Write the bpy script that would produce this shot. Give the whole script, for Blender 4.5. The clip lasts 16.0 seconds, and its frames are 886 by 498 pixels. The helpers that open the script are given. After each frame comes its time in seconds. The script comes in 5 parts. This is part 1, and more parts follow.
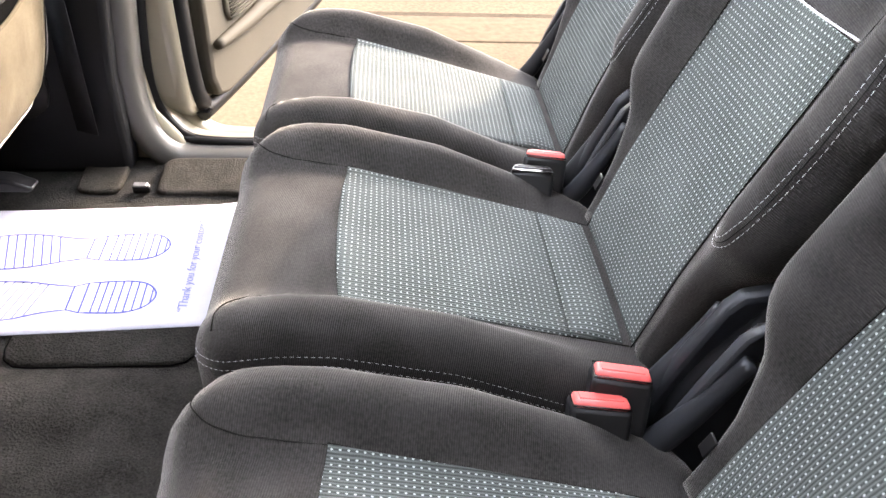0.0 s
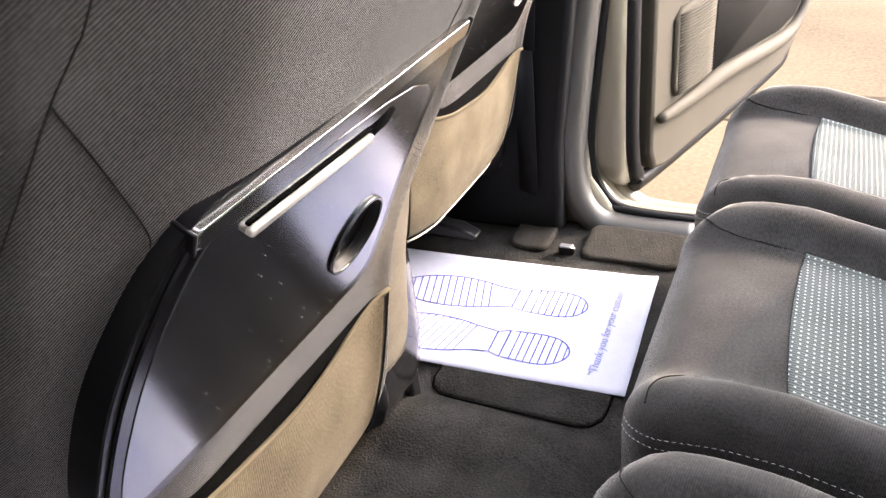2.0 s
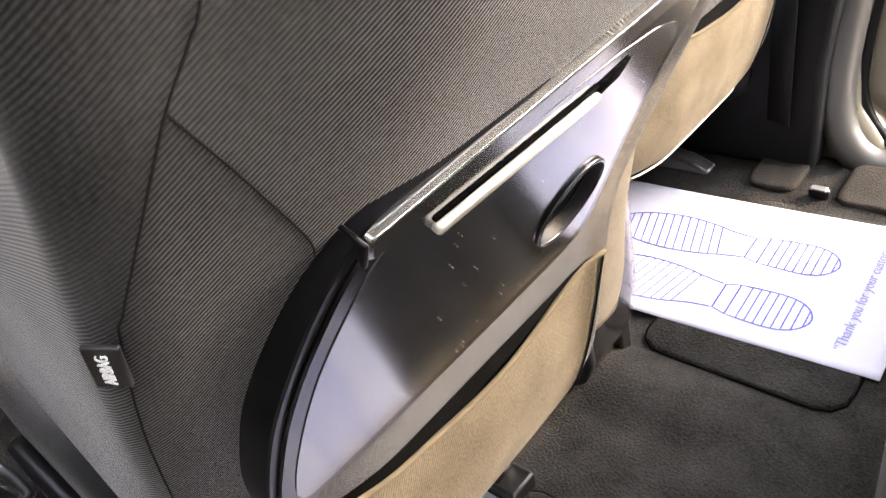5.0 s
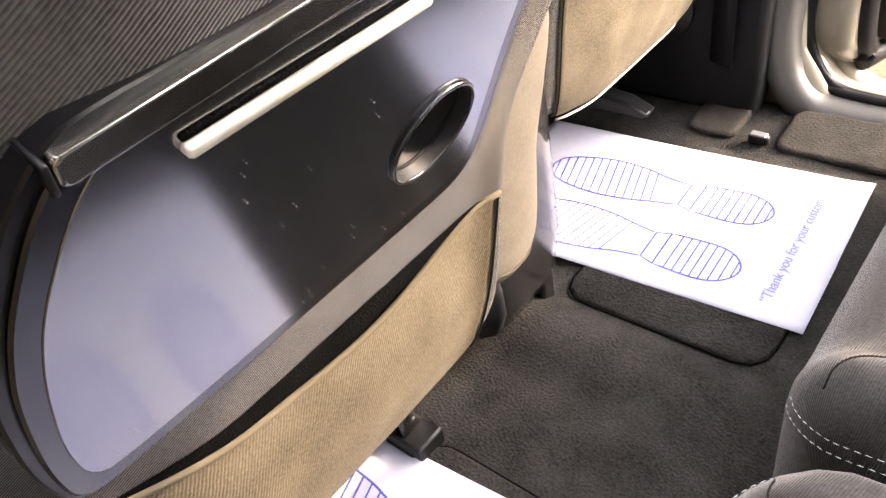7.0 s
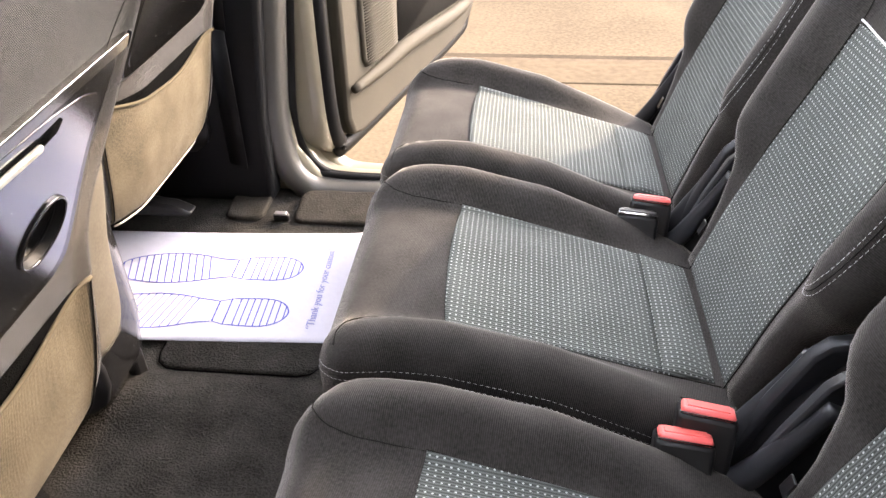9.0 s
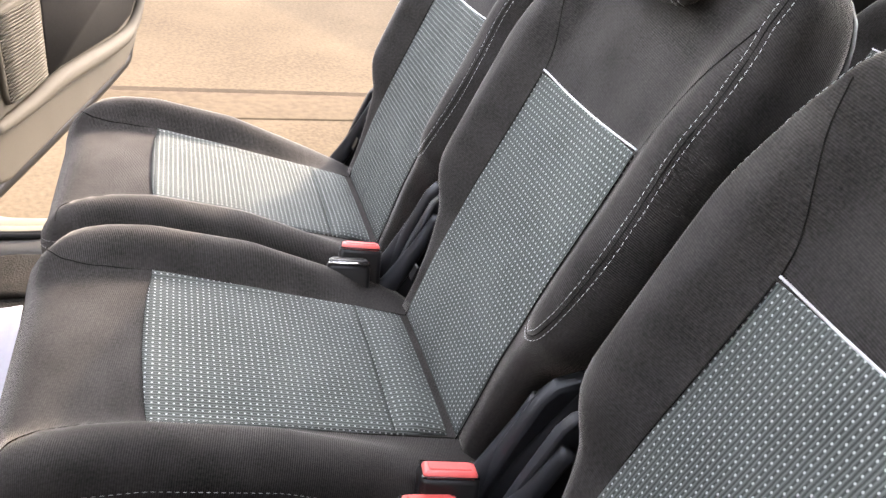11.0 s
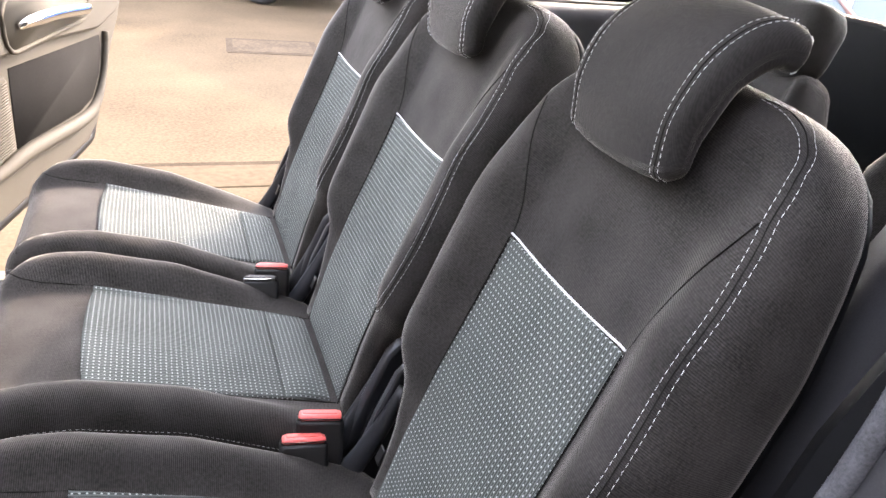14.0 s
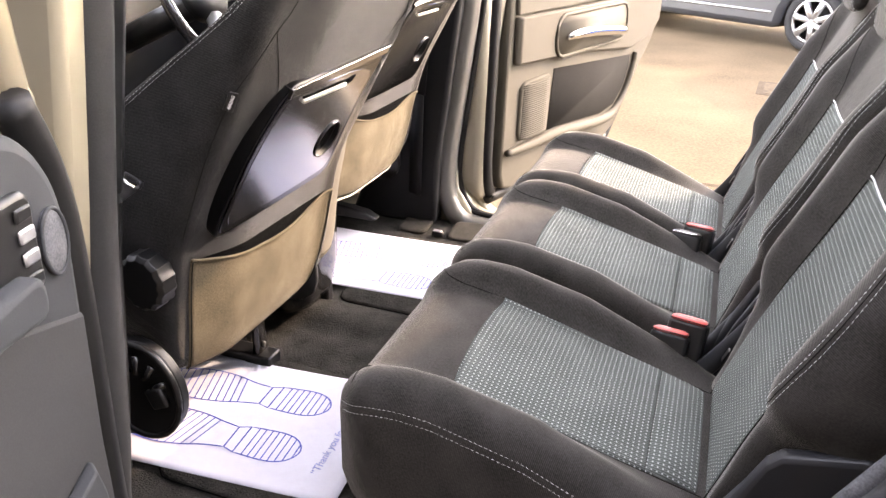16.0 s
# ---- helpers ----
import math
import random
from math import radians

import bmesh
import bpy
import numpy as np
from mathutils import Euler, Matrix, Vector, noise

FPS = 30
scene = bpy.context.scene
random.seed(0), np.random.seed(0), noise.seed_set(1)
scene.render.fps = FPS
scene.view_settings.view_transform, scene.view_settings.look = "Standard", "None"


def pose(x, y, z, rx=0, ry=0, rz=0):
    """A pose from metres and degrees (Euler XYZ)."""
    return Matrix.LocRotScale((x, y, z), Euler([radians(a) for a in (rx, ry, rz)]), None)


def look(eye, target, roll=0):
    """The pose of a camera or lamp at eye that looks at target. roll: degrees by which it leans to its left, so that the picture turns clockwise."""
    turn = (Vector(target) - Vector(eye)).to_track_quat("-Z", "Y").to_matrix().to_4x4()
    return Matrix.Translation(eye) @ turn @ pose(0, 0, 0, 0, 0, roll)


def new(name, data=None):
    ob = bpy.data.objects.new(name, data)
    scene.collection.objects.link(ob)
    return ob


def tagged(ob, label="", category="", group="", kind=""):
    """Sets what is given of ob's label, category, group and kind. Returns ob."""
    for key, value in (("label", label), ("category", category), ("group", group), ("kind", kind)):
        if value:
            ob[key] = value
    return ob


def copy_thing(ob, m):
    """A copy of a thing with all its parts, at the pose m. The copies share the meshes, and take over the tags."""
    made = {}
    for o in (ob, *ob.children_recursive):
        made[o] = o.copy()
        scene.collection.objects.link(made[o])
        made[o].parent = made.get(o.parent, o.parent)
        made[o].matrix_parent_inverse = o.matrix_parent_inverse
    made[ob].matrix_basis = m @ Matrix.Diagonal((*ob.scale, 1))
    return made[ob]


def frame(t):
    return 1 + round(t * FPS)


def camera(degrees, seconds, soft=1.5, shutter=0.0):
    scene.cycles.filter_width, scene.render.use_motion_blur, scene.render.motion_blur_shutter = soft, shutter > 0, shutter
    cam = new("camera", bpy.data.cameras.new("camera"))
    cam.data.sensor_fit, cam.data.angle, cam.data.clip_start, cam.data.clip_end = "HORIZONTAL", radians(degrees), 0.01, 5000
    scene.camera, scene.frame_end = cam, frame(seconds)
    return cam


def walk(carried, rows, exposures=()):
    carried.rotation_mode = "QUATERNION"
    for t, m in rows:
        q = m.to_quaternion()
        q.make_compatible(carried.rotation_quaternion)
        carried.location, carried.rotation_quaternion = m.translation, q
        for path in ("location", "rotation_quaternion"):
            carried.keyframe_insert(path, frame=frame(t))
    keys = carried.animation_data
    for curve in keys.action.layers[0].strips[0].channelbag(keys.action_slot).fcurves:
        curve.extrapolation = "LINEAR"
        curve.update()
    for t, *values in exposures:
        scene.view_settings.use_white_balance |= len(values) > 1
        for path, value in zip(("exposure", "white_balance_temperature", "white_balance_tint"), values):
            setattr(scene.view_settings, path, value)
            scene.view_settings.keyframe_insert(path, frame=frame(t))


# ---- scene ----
cam = camera(61.4, 16.0)
PATH = [
    (0, (0.051, 0.048, 0.530), (0.200, 1.620, -0.697), 3.0),
    (0.3, (0.037, 0.043, 0.501), (0.016, 1.640, -0.704), 0.8),
    (0.5, (0.035, 0.053, 0.498), (-0.090, 1.648, -0.703), 0.3),
    (1, (0.014, 0.060, 0.500), (-0.385, 1.639, -0.661), -3.1),
    (1.5, (0.001, 0.063, 0.510), (-0.634, 1.620, -0.573), -5.5),
    (2, (-0.017, 0.056, 0.509), (-0.855, 1.559, -0.511), -7.6),
    (2.5, (-0.015, 0.051, 0.515), (-1.004, 1.492, -0.457), -9.9),
    (3, (-0.026, 0.055, 0.518), (-1.132, 1.414, -0.446), -12.5),
    (3.5, (-0.036, 0.064, 0.512), (-1.207, 1.350, -0.476), -14.2),
    (4, (-0.044, 0.078, 0.503), (-1.256, 1.289, -0.528), -15.4),
    (4.2, (-0.070, 0.085, 0.509), (-1.296, 1.259, -0.549), -15.5),
    (6.3, (-0.062, 0.212, 0.452), (-1.322, 1.177, -0.765), -15.4),
    (6.5, (-0.055, 0.199, 0.444), (-1.293, 1.163, -0.796), -15.3),
    (7, (-0.054, 0.216, 0.446), (-1.205, 1.257, -0.815), -13.2),
    (7.5, (-0.015, 0.199, 0.478), (-1.007, 1.405, -0.772), -10.0),
    (8, (0.036, 0.099, 0.535), (-0.689, 1.513, -0.679), -6.9),
    (8.5, (0.038, 0.041, 0.556), (-0.429, 1.585, -0.627), -4.4),
    (9, (0.072, -0.017, 0.578), (-0.109, 1.605, -0.579), -1.3),
    (9.5, (0.099, -0.095, 0.556), (0.190, 1.561, -0.561), 2.7),
    (11.8, (0.029, 0.139, 0.569), (0.793, 1.693, -0.432), 9.3),
    (12, (0.039, 0.119, 0.580), (0.822, 1.676, -0.402), 8.8),
    (12.5, (0.054, 0.022, 0.611), (0.899, 1.582, -0.311), 7.8),
    (13, (0.113, -0.057, 0.669), (0.983, 1.547, -0.148), 6.8),
    (13.5, (0.135, -0.132, 0.649), (0.924, 1.509, -0.178), 6.1),
    (14, (0.118, -0.223, 0.616), (0.798, 1.444, -0.254), 6.4),
    (14.5, (0.112, -0.308, 0.602), (0.582, 1.405, -0.316), 5.8),
    (15, (0.140, -0.395, 0.596), (0.294, 1.366, -0.339), 4.5),
    (15.5, (0.216, -0.458, 0.583), (0.007, 1.316, -0.316), 2.6),
    (16, (0.255, -0.591, 0.580), (-0.346, 1.125, -0.254), 1.8),
]
EXPOSURES = [(0.0, 4.12, 7200, 17), (0.6, 4.0, 7200, 17), (1.5, 3.96, 7100, 18), (4.0, 4.02, 7200, 17), (6.3, 4.18, 7600, 19), (7.5, 4.24, 7600, 20), (8.2, 4.06, 7500, 19), (9.5, 3.77, 7500, 19), (13.0, 3.88, 7000, 20), (15.0, 4.08, 7500, 21), (16.0, 4.1, 7700, 21)]
walk(cam, [(t, look(eye, target, roll)) for t, eye, target, roll in PATH], exposures=EXPOSURES)

# ---- world, sun ----
SUN = Vector((0.59, 0.67, 0.43)).normalized()
world = bpy.data.worlds.new("sky")
scene.world = world
world.use_nodes = True
wn = world.node_tree
sky = wn.nodes.new("ShaderNodeTexSky")
sky.sky_type = "NISHITA"
sky.sun_disc = False
sky.sun_elevation = math.asin(SUN.z)
sky.sun_rotation = math.atan2(SUN.x, SUN.y)
sky.dust_density = 1.0
haze = wn.nodes.new("ShaderNodeHueSaturation")
haze.inputs["Saturation"].default_value = 0.5
wn.links.new(sky.outputs[0], haze.inputs["Color"])
wn.links.new(haze.outputs[0], wn.nodes["Background"].inputs[0])
wn.nodes["Background"].inputs[1].default_value = 0.25
lamp = bpy.data.lights.new("sun", "SUN")
lamp.energy = 0.54
lamp.angle = radians(0.6)
lamp.color = (1.0, 0.86, 0.66)
sun = new("sun", lamp)
sun.matrix_world = SUN.to_track_quat("Z", "Y").to_matrix().to_4x4()

GROUND, FLOOR = -0.68, -0.30


# ---- materials ----
def rgb(c, k=1.0):
    return (c[0] * k, c[1] * k, c[2] * k, 1.0)


def material(name, base, rough=0.6, metal=0.0, var=0.2, big=6.0, small=180.0, bump=0.15, depth=0.001, uv=False, spec=0.5, coat=0.0):
    """Base colour mottled at two scales, with fine relief."""
    m = bpy.data.materials.new(name)
    m.use_nodes = True
    t = m.node_tree
    b = t.nodes["Principled BSDF"]
    b.inputs["Roughness"].default_value = rough
    b.inputs["Metallic"].default_value = metal
    b.inputs["Specular IOR Level"].default_value = spec
    b.inputs["Coat Weight"].default_value = coat
    co = t.nodes.new("ShaderNodeTexCoord")
    out = co.outputs["UV" if uv else "Object"]
    n1, n2 = t.nodes.new("ShaderNodeTexNoise"), t.nodes.new("ShaderNodeTexNoise")
    n1.inputs["Scale"].default_value, n2.inputs["Scale"].default_value = big, small
    n1.inputs["Detail"].default_value = n2.inputs["Detail"].default_value = 4
    t.links.new(out, n1.inputs["Vector"])
    t.links.new(out, n2.inputs["Vector"])
    mix = t.nodes.new("ShaderNodeMath")
    mix.operation = "ADD"
    t.links.new(n1.outputs["Fac"], mix.inputs[0])
    t.links.new(n2.outputs["Fac"], mix.inputs[1])
    ramp = t.nodes.new("ShaderNodeMapRange")
    ramp.inputs["From Min"].default_value, ramp.inputs["From Max"].default_value = 0.6, 1.4
    ramp.inputs["To Min"].default_value, ramp.inputs["To Max"].default_value = 1 - var, 1 + var
    t.links.new(mix.outputs[0], ramp.inputs["Value"])
    col = t.nodes.new("ShaderNodeMix")
    col.data_type, col.blend_type = "RGBA", "MULTIPLY"
    col.inputs["Factor"].default_value = 1.0
    col.inputs[6].default_value = rgb(base)
    t.links.new(ramp.outputs[0], col.inputs[7])
    t.links.new(col.outputs[2], b.inputs["Base Color"])
    if bump:
        bp = t.nodes.new("ShaderNodeBump")
        bp.inputs["Strength"].default_value, bp.inputs["Distance"].default_value = bump, depth
        t.links.new(n2.outputs["Fac"], bp.inputs["Height"])
        t.links.new(bp.outputs[0], b.inputs["Normal"])
    return m


def twill(name, base, period=0.0022, angle=35.0, rough=0.85, sheen=0.25, wander=1.2, ribs=(0.80, 1.16), relief=0.0005, mottle=0.30):
    """Woven cloth: diagonal ribs over a mottled ground."""
    m = material(name, base, rough, var=mottle, big=14.0, small=330.0, bump=0, uv=True, spec=0.08)
    t = m.node_tree
    b = t.nodes["Principled BSDF"]
    b.inputs["Sheen Weight"].default_value = sheen
    b.inputs["Sheen Roughness"].default_value = 0.3
    b.inputs["Sheen Tint"].default_value = (1.0, 0.94, 0.87, 1.0)
    co = t.nodes.new("ShaderNodeTexCoord")
    mp = t.nodes.new("ShaderNodeMapping")
    mp.inputs["Rotation"].default_value = (0, 0, radians(angle))
    t.links.new(co.outputs["UV"], mp.inputs["Vector"])
    w = t.nodes.new("ShaderNodeTexWave")
    w.inputs["Scale"].default_value = 0.314 / period
    w.inputs["Distortion"].default_value = wander
    w.inputs["Detail"].default_value = 2
    t.links.new(mp.outputs[0], w.inputs["Vector"])
    bp = t.nodes.new("ShaderNodeBump")
    bp.inputs["Strength"].default_value, bp.inputs["Distance"].default_value = 0.5, relief
    t.links.new(w.outputs["Fac"], bp.inputs["Height"])
    t.links.new(bp.outputs[0], b.inputs["Normal"])
    col = t.nodes["Mix"]
    mr = t.nodes.new("ShaderNodeMapRange")
    mr.inputs["To Min"].default_value, mr.inputs["To Max"].default_value = ribs
    t.links.new(w.outputs["Fac"], mr.inputs["Value"])
    c2 = t.nodes.new("ShaderNodeMix")
    c2.data_type, c2.blend_type = "RGBA", "MULTIPLY"
    c2.inputs["Factor"].default_value = 1.0
    t.links.new(col.outputs[2], c2.inputs[6])
    t.links.new(mr.outputs[0], c2.inputs[7])
    t.links.new(c2.outputs[2], b.inputs["Base Color"])
    return m


def dotted(name, ground, dot, step=0.0069):
    """Ribbed seat cloth: two ribs to a column of small pale woven dots."""
    m = bpy.data.materials.new(name)
    m.use_nodes = True
    t = m.node_tree
    b = t.nodes["Principled BSDF"]
    b.inputs["Roughness"].default_value = 0.95
    b.inputs["Specular IOR Level"].default_value = 0.06
    co = t.nodes.new("ShaderNodeTexCoord")
    wob = t.nodes.new("ShaderNodeTexNoise")
    wob.inputs["Scale"].default_value = 60
    t.links.new(co.outputs["UV"], wob.inputs["Vector"])
    sep = t.nodes.new("ShaderNodeSeparateXYZ")
    t.links.new(co.outputs["UV"], sep.inputs[0])

    def math_node(op, a, c=0, d=None):
        n = t.nodes.new("ShaderNodeMath")
        n.operation = op
        for k, v in enumerate((a, c, d)):
            if v is None:
                continue
            if isinstance(v, (int, float)):
                n.inputs[k].default_value = v
            else:
                t.links.new(v, n.inputs[k])
        return n.outputs[0]

    drift = math_node("MULTIPLY", math_node("SUBTRACT", wob.outputs["Fac"], 0.5), 0.0016)
    along = math_node("DIVIDE", math_node("ADD", sep.outputs[0], drift), step)
    across = math_node("DIVIDE", math_node("ADD", sep.outputs[1], drift), step)
    du = math_node("ABSOLUTE", math_node("SUBTRACT", math_node("FRACT", along), 0.5))
    dv = math_node("ABSOLUTE", math_node("SUBTRACT", math_node("FRACT", across), 0.5))
    e = math_node("ADD", math_node("POWER", math_node("DIVIDE", du, 0.20), 2.0), math_node("POWER", math_node("DIVIDE", dv, 0.155), 2.0))
    mask = math_node("SUBTRACT", 1.0, math_node("MINIMUM", math_node("POWER", e, 2.0), 1.0))
    rib = math_node("COSINE", math_node("MULTIPLY", across, 4 * math.pi))
    cross = math_node("SINE", math_node("MULTIPLY", along, 12 * math.pi))
    n1, n2 = t.nodes.new("ShaderNodeTexNoise"), t.nodes.new("ShaderNodeTexNoise")
    n1.inputs["Scale"].default_value, n2.inputs["Scale"].default_value = 1400, 9
    t.links.new(co.outputs["UV"], n1.inputs["Vector"])
    t.links.new(co.outputs["UV"], n2.inputs["Vector"])
    shade = math_node("ADD", math_node("MULTIPLY", rib, -0.30), math_node("ADD", math_node("MULTIPLY", cross, 0.07), math_node("ADD", math_node("MULTIPLY", n1.outputs["Fac"], 0.7), math_node("MULTIPLY", n2.outputs["Fac"], 0.5))))
    mr = t.nodes.new("ShaderNodeMapRange")
    mr.inputs["From Min"].default_value, mr.inputs["From Max"].default_value = 0.2, 1.0
    mr.inputs["To Min"].default_value, mr.inputs["To Max"].default_value = 0.45, 1.5
    t.links.new(shade, mr.inputs["Value"])
    g = t.nodes.new("ShaderNodeMix")
    g.data_type, g.blend_type = "RGBA", "MULTIPLY"
    g.inputs["Factor"].default_value = 1.0
    g.inputs[6].default_value = rgb(ground)
    t.links.new(mr.outputs[0], g.inputs[7])
    c = t.nodes.new("ShaderNodeMix")
    c.data_type = "RGBA"
    t.links.new(mask, c.inputs["Factor"])
    t.links.new(g.outputs[2], c.inputs[6])
    c.inputs[7].default_value = rgb(dot)
    t.links.new(c.outputs[2], b.inputs["Base Color"])
    bp = t.nodes.new("ShaderNodeBump")
    bp.inputs["Strength"].default_value, bp.inputs["Distance"].default_value = 0.5, 0.0007
    t.links.new(math_node("ADD", math_node("MULTIPLY", rib, -1.0), math_node("MULTIPLY", mask, 1.5)), bp.inputs["Height"])
    t.links.new(bp.outputs[0], b.inputs["Normal"])
    return m


def glass(name, tint=(0.9, 0.95, 0.95)):
    m = bpy.data.materials.new(name)
    m.use_nodes = True
    b = m.node_tree.nodes["Principled BSDF"]
    b.inputs["Base Color"].default_value = rgb(tint)
    b.inputs["Transmission Weight"].default_value = 1.0
    b.inputs["Roughness"].default_value = 0.0
    b.inputs["IOR"].default_value = 1.05
    return m


CLOTH = twill("dark_ribbed_cloth", (0.038, 0.0353, 0.0335), period=0.0021, angle=8, sheen=0.28, wander=0.8, ribs=(0.80, 1.20), relief=0.0006, mottle=0.65)
PLAIN = twill("plain_dark_cloth", (0.034, 0.0322, 0.0315), period=0.0016, angle=20, sheen=0.28, wander=2.0, ribs=(0.9, 1.1), relief=0.0003, mottle=0.4)
CLOTH_BACK = twill("front_seat_cloth", (0.026, 0.0255, 0.0258), period=0.0019, angle=40, sheen=0.26, wander=0.9, ribs=(0.62, 1.38), relief=0.0007, mottle=0.55)
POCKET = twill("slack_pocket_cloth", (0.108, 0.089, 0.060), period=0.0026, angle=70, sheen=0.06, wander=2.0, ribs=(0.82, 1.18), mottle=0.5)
ARM = material("smooth_beige_cloth", (0.110, 0.095, 0.074), 0.7, var=0.25, big=18, small=300, bump=0.12, depth=0.0006, spec=0.2)
DOTS = dotted("dotted_seat_cloth", (0.088, 0.097, 0.092), (0.46, 0.485, 0.47))
THREAD = material("white_thread", (0.68, 0.68, 0.68), 0.7, bump=0)
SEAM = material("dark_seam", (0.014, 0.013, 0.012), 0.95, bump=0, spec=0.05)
FLEECE = material("black_fleece", (0.003, 0.003, 0.003), 1.0, var=0.5, big=30, small=500, bump=0.9, depth=0.002, spec=0.03)
BLACK = material("black_plastic", (0.006, 0.006, 0.0065), 0.40, var=0.15, big=20, small=500, bump=0.12, depth=0.0004, spec=0.4)
SATIN = material("glossy_dark_tray", (0.36, 0.358, 0.373), 0.16, metal=1.0, var=0.06, big=9, small=120, bump=0)
RIM = material("dark_tray_rim", (0.075, 0.075, 0.080), 0.20, metal=1.0, var=0.06, big=9, small=120, bump=0)
PIANO = material("piano_black", (0.012, 0.012, 0.013), 0.16, var=0.1, big=9, small=300, bump=0.02, depth=0.0002, coat=0.4)
BAR = material("satin_grey_bar", (0.42, 0.405, 0.38), 0.18, metal=1.0, var=0.05, bump=0)
GREY = material("grey_grained_plastic", (0.029, 0.031, 0.034), 0.7, var=0.15, small=700, bump=0.3, depth=0.0004, spec=0.2)
ARCH = material("arch_plastic", (0.034, 0.034, 0.037), 0.7, var=0.2, small=600, bump=0.3, depth=0.0004, spec=0.2)
SEALCLOTH = material("grey_flocked_seal", (0.085, 0.087, 0.094), 0.9, var=0.5, big=30, small=420, bump=0.6, depth=0.001, spec=0.1)
TRIM = material("pale_grey_trim", (0.060, 0.053, 0.041), 0.75, var=0.12, small=600, bump=0.25, depth=0.0004, spec=0.15)
DARKTRIM = material("charcoal_trim", (0.006, 0.0063, 0.0072), 0.6, var=0.2, small=600, bump=0.25, depth=0.0004, spec=0.16)
HINGE = material("charcoal_seat_plastic", (0.018, 0.019, 0.022), 0.36, var=0.15, small=600, bump=0.2, depth=0.0003, spec=0.4)
RUBBER = material("black_rubber", (0.006, 0.006, 0.0065), 0.5, small=400, bump=0.1, spec=0.2)
CARPET = material("charcoal_carpet", (0.027, 0.0255, 0.0235), 0.98, var=0.75, big=16, small=300, bump=1.0, depth=0.004, spec=0.05)
FLAP = material("worn_carpet", (0.033, 0.030, 0.026), 0.98, var=0.5, big=20, small=300, bump=0.9, depth=0.003, spec=0.05)
PAINT = material("champagne_paint", (0.25, 0.222, 0.165), 0.38, metal=0.1, var=0.06, small=900, bump=0.02, coat=0.6)
SILVER = material("brushed_sill_metal", (0.40, 0.40, 0.41), 0.35, metal=0.8, var=0.1, bump=0.05)
CHROME = material("chrome", (0.75, 0.75, 0.75), 0.12, metal=1.0, var=0.05, bump=0)
PAPER = material("white_paper", (0.46, 0.46, 0.525), 0.75, var=0.04, big=5, small=60, bump=0.2, depth=0.002, spec=0.2)
INK = material("blue_ink", (0.06, 0.075, 0.33), 0.7, var=0.1, bump=0)
RED = material("red_plastic", (0.72, 0.11, 0.10), 0.4, var=0.1, bump=0)
LINING = material("beige_headlining", (0.45, 0.42, 0.37), 0.95, var=0.08, small=400, bump=0.3, spec=0.1)
CONCRETE = material("sandy_concrete", (0.098, 0.073, 0.046), 0.95, var=0.36, big=1.3, small=60, bump=0.3, depth=0.004, spec=0.04)
DUSK = material("dark_grey_plastic", (0.032, 0.032, 0.033), 0.75, var=0.2, small=600, bump=0.25, depth=0.0004, spec=0.12)
PITCH = material("pitch_black_plastic", (0.003, 0.003, 0.0035), 0.28, var=0.1, bump=0, spec=0.2)
LIP = material("pale_satin_lip", (0.46, 0.44, 0.37), 0.3, var=0.08, bump=0)
CLEAR = glass("clear_glass")


# ---- mesh helpers ----
def part(name, bm, mat, parent=None, label="", smooth=True, bevel=0.0):
    me = bpy.data.meshes.new(name)
    bmesh.ops.recalc_face_normals(bm, faces=bm.faces)
    if smooth:
        for f in bm.faces:
            f.smooth = True
    bm.to_mesh(me)
    bm.free()
    me.materials.append(mat)
    ob = new(name, me)
    if parent is not None:
        ob.parent = parent
    if label:
        ob["label"] = label
    if bevel:
        md = ob.modifiers.new("bevel", "BEVEL")
        md.width, md.segments, md.limit_method, md.angle_limit = bevel, 2, "ANGLE", radians(35)
        me.set_sharp_from_angle(angle=radians(35))
    return ob


def thing(name, label, category, group="", kind="", at=None):
    ob = new(name)
    ob.empty_display_size = 0.05
    tagged(ob, label, category, group, kind)
    if at is not None:
        ob.matrix_world = at
    return ob


def box(x0, x1, y0, y1, z0, z1, bm=None, m=None):
    bm = bm or bmesh.new()
    vs = [bm.verts.new(Vector((x, y, z)) if m is None else m @ Vector((x, y, z))) for x in (x0, x1) for y in (y0, y1) for z in (z0, z1)]
    for q in ((0, 1, 3, 2), (4, 6, 7, 5), (0, 4, 5, 1), (2, 3, 7, 6), (0, 2, 6, 4), (1, 5, 7, 3)):
        bm.faces.new([vs[k] for k in q])
    return bm


def tube(pts, r, sides=8, bm=None, closed=False):
    """A round bar along points."""
    bm = bm or bmesh.new()
    pts = [Vector(p) for p in pts]
    n, rings = len(pts), []
    up = Vector((0.13, 0.21, 0.97))
    for i, p in enumerate(pts):
        a = pts[(i - 1) % n] if closed or i > 0 else p
        b = pts[(i + 1) % n] if closed or i < n - 1 else p
        d = (b - a).normalized()
        s = d.cross(up).normalized()
        w = s.cross(d)
        rr = r[i] if isinstance(r, (list, tuple)) else r
        rings.append([bm.verts.new(p + rr * (math.cos(2 * math.pi * k / sides) * s + math.sin(2 * math.pi * k / sides) * w)) for k in range(sides)])
    for i in range(n if closed else n - 1):
        A, B = rings[i], rings[(i + 1) % n]
        for k in range(sides):
            bm.faces.new((A[k], A[(k + 1) % sides], B[(k + 1) % sides], B[k]))
    if not closed:
        bm.faces.new(rings[0])
        bm.faces.new(rings[-1])
    return bm


